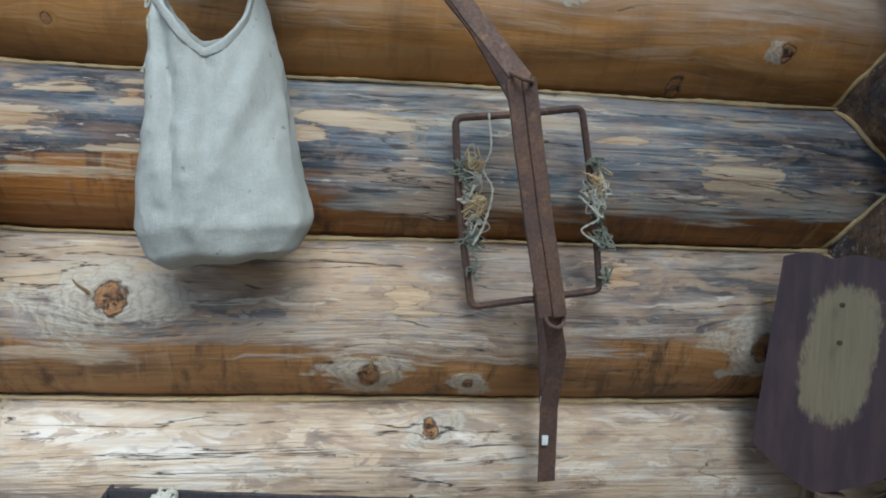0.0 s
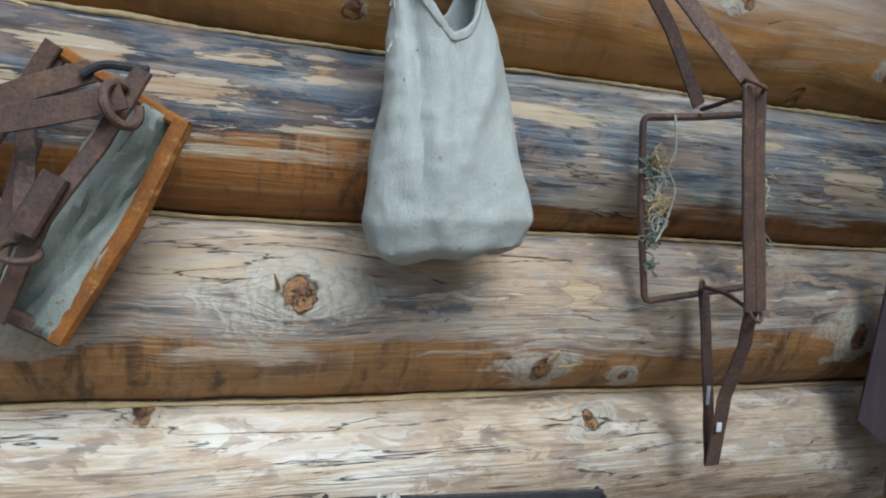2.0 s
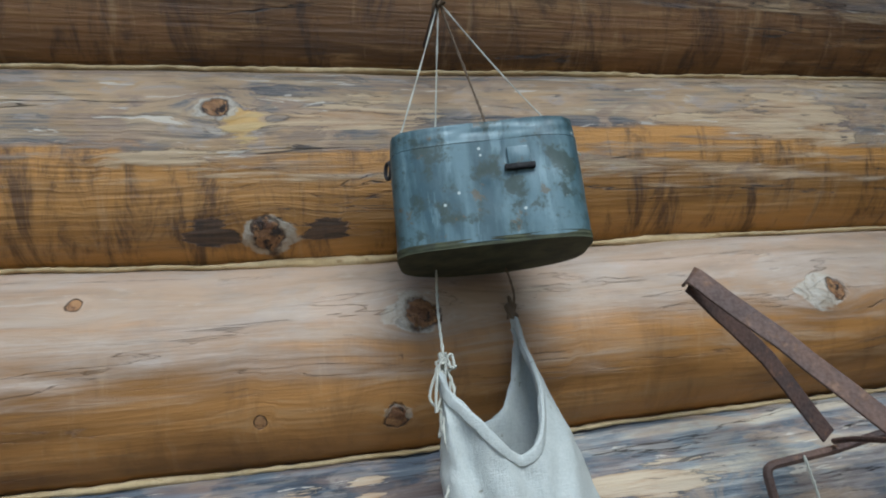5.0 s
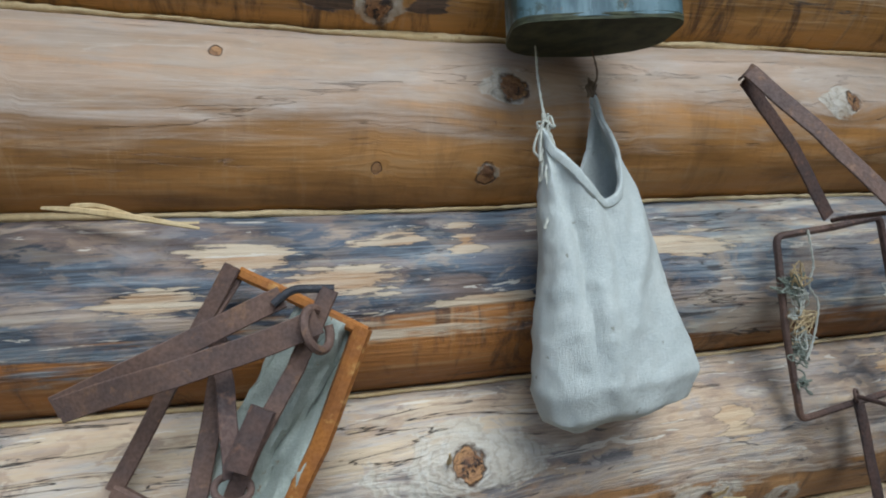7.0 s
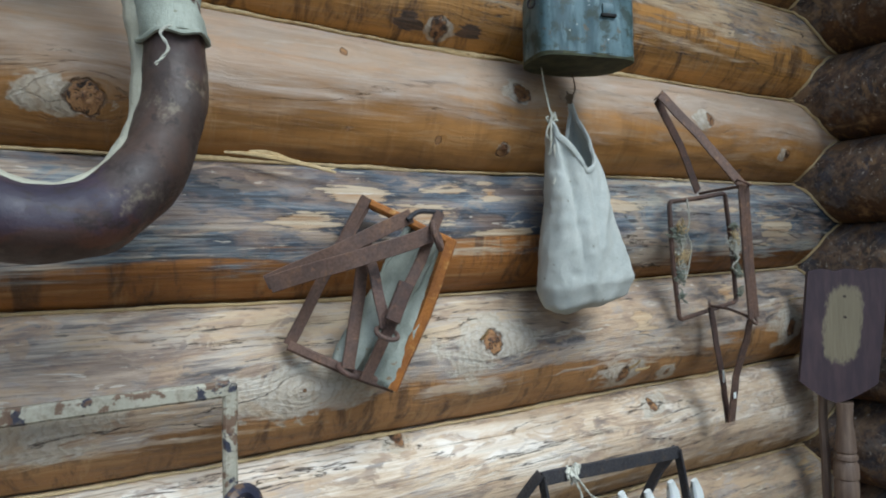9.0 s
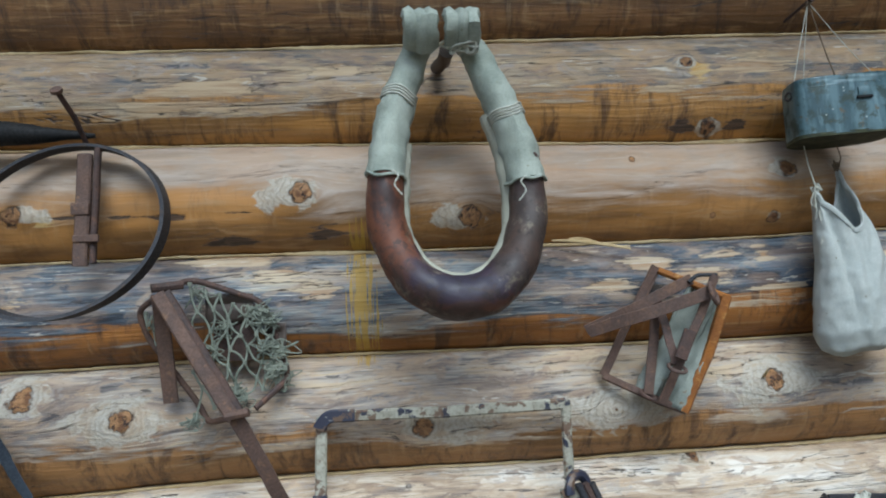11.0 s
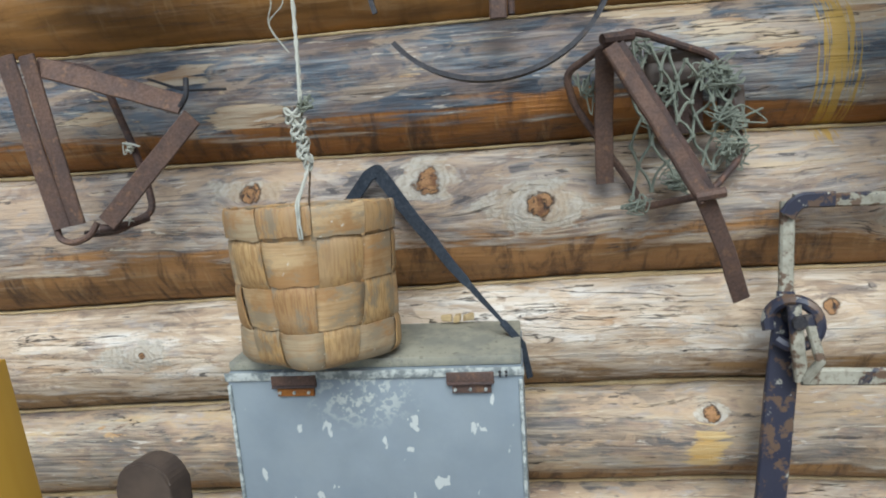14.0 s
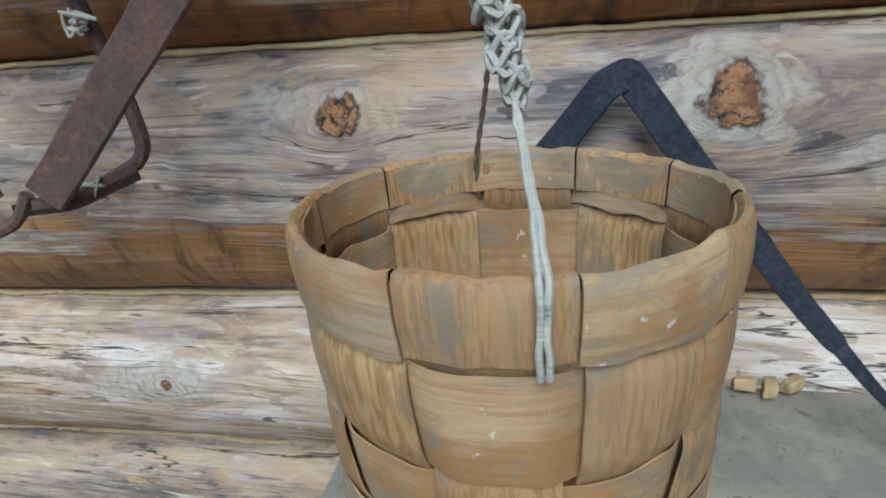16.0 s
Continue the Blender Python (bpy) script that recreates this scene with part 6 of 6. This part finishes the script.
def ribbon(points_out, thick):
    """A strip from rows of (outer points across the strip, outward vectors)."""
    bm = bmesh.new()
    rows_ = []
    for across_ in points_out:
        rows_.append([bm.verts.new(p) for p in across_] + [bm.verts.new(p - V(p.x, p.y, 0).normalized() * thick) for p in reversed(across_)])
    m = len(rows_[0])
    for a, b in zip(rows_, rows_[1:]):
        for j in range(m):
            bm.faces.new((a[j], a[(j + 1) % m], b[(j + 1) % m], b[j]))
    bm.faces.new(rows_[0][::-1])
    bm.faces.new(rows_[-1])
    return bm


def over(i, j):
    return (i + j) % 2 == 0


def weave(i_f, j_f, horizontal):
    """Offset of a strip: smoothly over and under the crossing ones."""
    v = math.cos(math.pi * i_f) * math.cos(math.pi * j_f)
    v = max(-1, min(1, v * 2.2))
    return 0.0036 * (v if horizontal else -v)


rngb = random.Random(9)
T0 = radians(-89)
row_h = LEVELS[4] - LEVELS[3]
for j in range(ROWS_N):
    rows_, n = [], 144
    z0, z1 = LEVELS[j] + 0.0022, LEVELS[j + 1] - 0.0022
    for q in range(n + 1):
        th = T0 + 2 * math.pi * q / n
        i_f = q / n * UP
        row = []
        for v in range(6):
            t = v / 5
            z = z0 + (z1 - z0) * t + 0.004 * noise.noise(V(math.cos(th) * 5, math.sin(th) * 5, j * 3.0 + t))
            row.append(basket_at(th, z, weave(i_f, j, True) + 0.0012 * math.sin(t * math.pi) * (1 if over(round(i_f), j) else 0.3)))
        rows_.append(row)
    part("cross_splint", ribbon(rows_, 0.0014), SPLINT_H, bk)
for i in range(UP):
    rows_ = []
    wide = 2 * math.pi / UP * (0.472 + rngb.uniform(-0.03, 0.014))
    mid = T0 + 2 * math.pi * i / UP + rngb.uniform(-0.012, 0.012)
    for q in range(33):
        z = BH * q / 32
        row = []
        for v in range(7):
            t = v / 6 * 2 - 1
            th = mid + wide * t
            row.append(basket_at(th, z, weave(i, float(np.interp(z, LEVELS, (0, 1, 2, 3, 4))) - 0.5, False) + 0.0018 * (1 - t * t)))
        rows_.append(row)
    part("upright_splint", ribbon(rows_, 0.0014), SPLINT_V, bk)
# folded rim, piece by piece
for i in range(UP):
    rows_ = []
    tall = over(i, 1)
    for q in range(9):
        th = T0 + 2 * math.pi * (i - 0.49 + q / 8 * (0.98 + 0.05 * noise.noise(V(i * 2.3, 0, 0)))) / UP
        row = []
        lowz = BH - (row_h * 0.98 if tall else row_h * 0.93)
        for z, o in ((lowz, 0.0046), ((lowz + BH) / 2, 0.0062), (BH - 0.004, 0.005), (BH + 0.001, 0.0028), (BH + 0.002, 0.0), (BH - 0.001, -0.003), (BH - 0.03, -0.0045)):
            z += (0.005 if o > 0.002 else 0.0025) * noise.noise(V(i * 3.0, q * 0.8, z * 12)) + 0.002 * noise.noise(V(i * 7.0, q * 2.1, 3))
            p = basket_at(th, min(z, BH), o + 0.0012 * math.sin(q / 8 * math.pi))
            row.append(V(p.x, p.y, p.z + max(0.0, z - BH)))
        rows_.append(row)
    part("rim_splint", ribbon(rows_, 0.0014), SPLINT_H if tall else SPLINT_V, bk)
bot = bmesh.new()
bot.faces.new([bot.verts.new(basket_at(2 * math.pi * q / 48, 0.004, -0.002)) for q in range(48)])
part("bottom", bot, SPLINT_H, bk).modifiers.new("thickness", "SOLIDIFY").thickness = 0.003
hf = V(-2.173, 0.677, 1.383)
hbk = V(-2.242, 0.922, 1.358)
hkn = V(-2.197, 0.805, 1.432)
for q, o in enumerate((-0.0019, 0.0019)):
    line = smooth_line([hf + V(o, -0.006, -0.046), hf + V(o, -0.008, -0.02), hf + V(o * 0.8, -0.003, 0.006), hf.lerp(hkn, 0.5) + V(o * 0.6, 0, 0.004), hkn + V(o * 0.3, 0, 0)], 8)
    part("handle_cord", tube(local(bk, wobble(line, 0.0014, 70.0, q)), 0.0018, 7), TWINE, bk)
cord(bk, "handle_cord", [hbk + V(0, 0.004, -0.03), hbk + V(0, 0, 0.004), hbk.lerp(hkn + V(-0.01, 0.06, 0.07), 0.6) + V(-0.004, 0.01, 0), hkn + V(-0.022, 0.03, 0.10)], 0.0022, CORD_DARK)
rp = thing("hanging_rope", (-2.2, 0.85, 1.7), "knotted pale rope from a nail to the basket", "rope")
top = V(-2.232, 0.925, 1.935)
for q in range(10):
    ctr = hkn + V(0.003 * math.sin(q * 2.1) - 0.0016 * q, 0.002 * math.cos(q * 1.7), 0.002 + q * 0.0095)
    fat = 0.0058 + 0.0007 * q
    bm = bmesh.new()
    for w in range(2):
        tube([ctr + V((fat + 0.001 * w) * math.cos(t * math.pi / 8 + q * 1.9), fat * math.sin(t * math.pi / 8 + q * 1.9), 0.0065 * math.sin(t * math.pi / 4 + w * 2 + q) + w * 0.003) - rp.location for t in range(16)], 0.0022, 6, True, bm)
    part("knot", bm, TWINE, rp)
tangle(rp, "frayed_knot", tuple(hkn + V(0.004, 0.0, 0.098)), (0.013, 0.01, 0.012), 0.0016, NETTING, 7, 101, "frayed green-grey tuft")
cord(rp, "rope", [hkn + V(-0.006, 0, 0.04), hkn.lerp(top, 0.4), top], 0.0038, TWINE, 3)
tangle(rp, "loose_coil", tuple(top + V(-0.045, 0.01, -0.01)), (0.04, 0.012, 0.018), 0.002, TWINE, 9, 102)
for q in range(2):
    cord(rp, "loose_end", [top + V(-0.07, 0.01, -0.01), top + V(-0.085 + 0.01 * q, 0.02, -0.09), top + V(-0.068 - 0.012 * q, 0.03, -0.16), top + V(-0.052 + 0.022 * q, 0.03, -0.21), top + V(-0.06, 0.03, -0.25), top + V(-0.03, 0.035, -0.30)], 0.0013, TWINE)

# ---------------------------------------------------------------- things low at the end of the wall
yl = thing("ochre_plank", (-2.74, 0.7, 0.9), "ochre painted plank with a black inner side", "plank")
part("plank", block(0.022, 0.09, 1.15, (0.0, 0.0, -0.33), 0.003), OCHRE, yl)
part("black_side", block(0.05, 0.08, 1.15, (-0.038, 0.0, -0.33), 0.002), IRON, yl)
yl.rotation_euler = (0, radians(-4), 0)
dk = thing("round_ended_tool", (-2.56, 0.8, 0.88), "dark wooden tool with a rounded end", "wooden tool")
bm = bmesh.new()
rows_ = []
for q in range(17):
    a = math.pi * q / 16
    rows_.append(V(0.052 * math.cos(a), 0, 0.05 * math.sin(a)))
outl = [V(-0.052, 0, -0.28)] + rows_[::-1] + [V(0.052, 0, -0.28)]
f0 = [bm.verts.new(p + V(0, -0.02, 0)) for p in outl]
f1 = [bm.verts.new(p + V(0.012, 0.03, 0)) for p in outl]
bm.faces.new(f0), bm.faces.new(f1[::-1])
for a in range(len(outl)):
    b = (a + 1) % len(outl)
    bm.faces.new((f0[a], f0[b], f1[b], f1[a]))
bmesh.ops.bevel(bm, geom=bm.edges[:], offset=0.004, segments=2, affect="EDGES")
part("blade", bm, DARK_WOOD, dk)
part("shaft", tube([V(0, 0, -0.26), V(0, 0, -0.88)], 0.02, 12), DARK_WOOD, dk)

for q, a in enumerate((V(-2.010, 0.972, 1.138), V(-1.968, 0.974, 1.136), V(-1.989, 0.968, 1.135))):
    wc = thing("wood_chip", (a.x, a.y, 1.1165), "small orange wood chip lying on the chest lid", "wood chip", "chips on the lid")
    bmc = block(0.020, 0.012, 0.013, (0, 0, 0.0065), 0.002)
    part("chip", lumpy(bmc, 0.003, 90), STRAW, wc)
    wc.rotation_euler = (0, 0, 0.7 * q)
for q, (a, d) in enumerate(((V(-0.385, 0.985, 1.335), (-0.008, -0.02, 0.022)), (V(0.019, 0.985, 1.230), (0.0, -0.02, 0.024)), (V(0.656, 0.985, 1.348), (0.025, -0.02, 0.006)), (V(0.037, 0.985, 1.223), (0.012, -0.02, 0.012)))):
    tw = thing("twig_stub", tuple(a), "short pale splinter standing out of the log", "splinter", "splinters on the logs")
    part("splinter", tube([V(0, 0.012, 0), Vector(d) * 0.6, Vector(d)], 0.0035, 6, scale=lambda s: 1 - 0.7 * s), STRAW, tw)
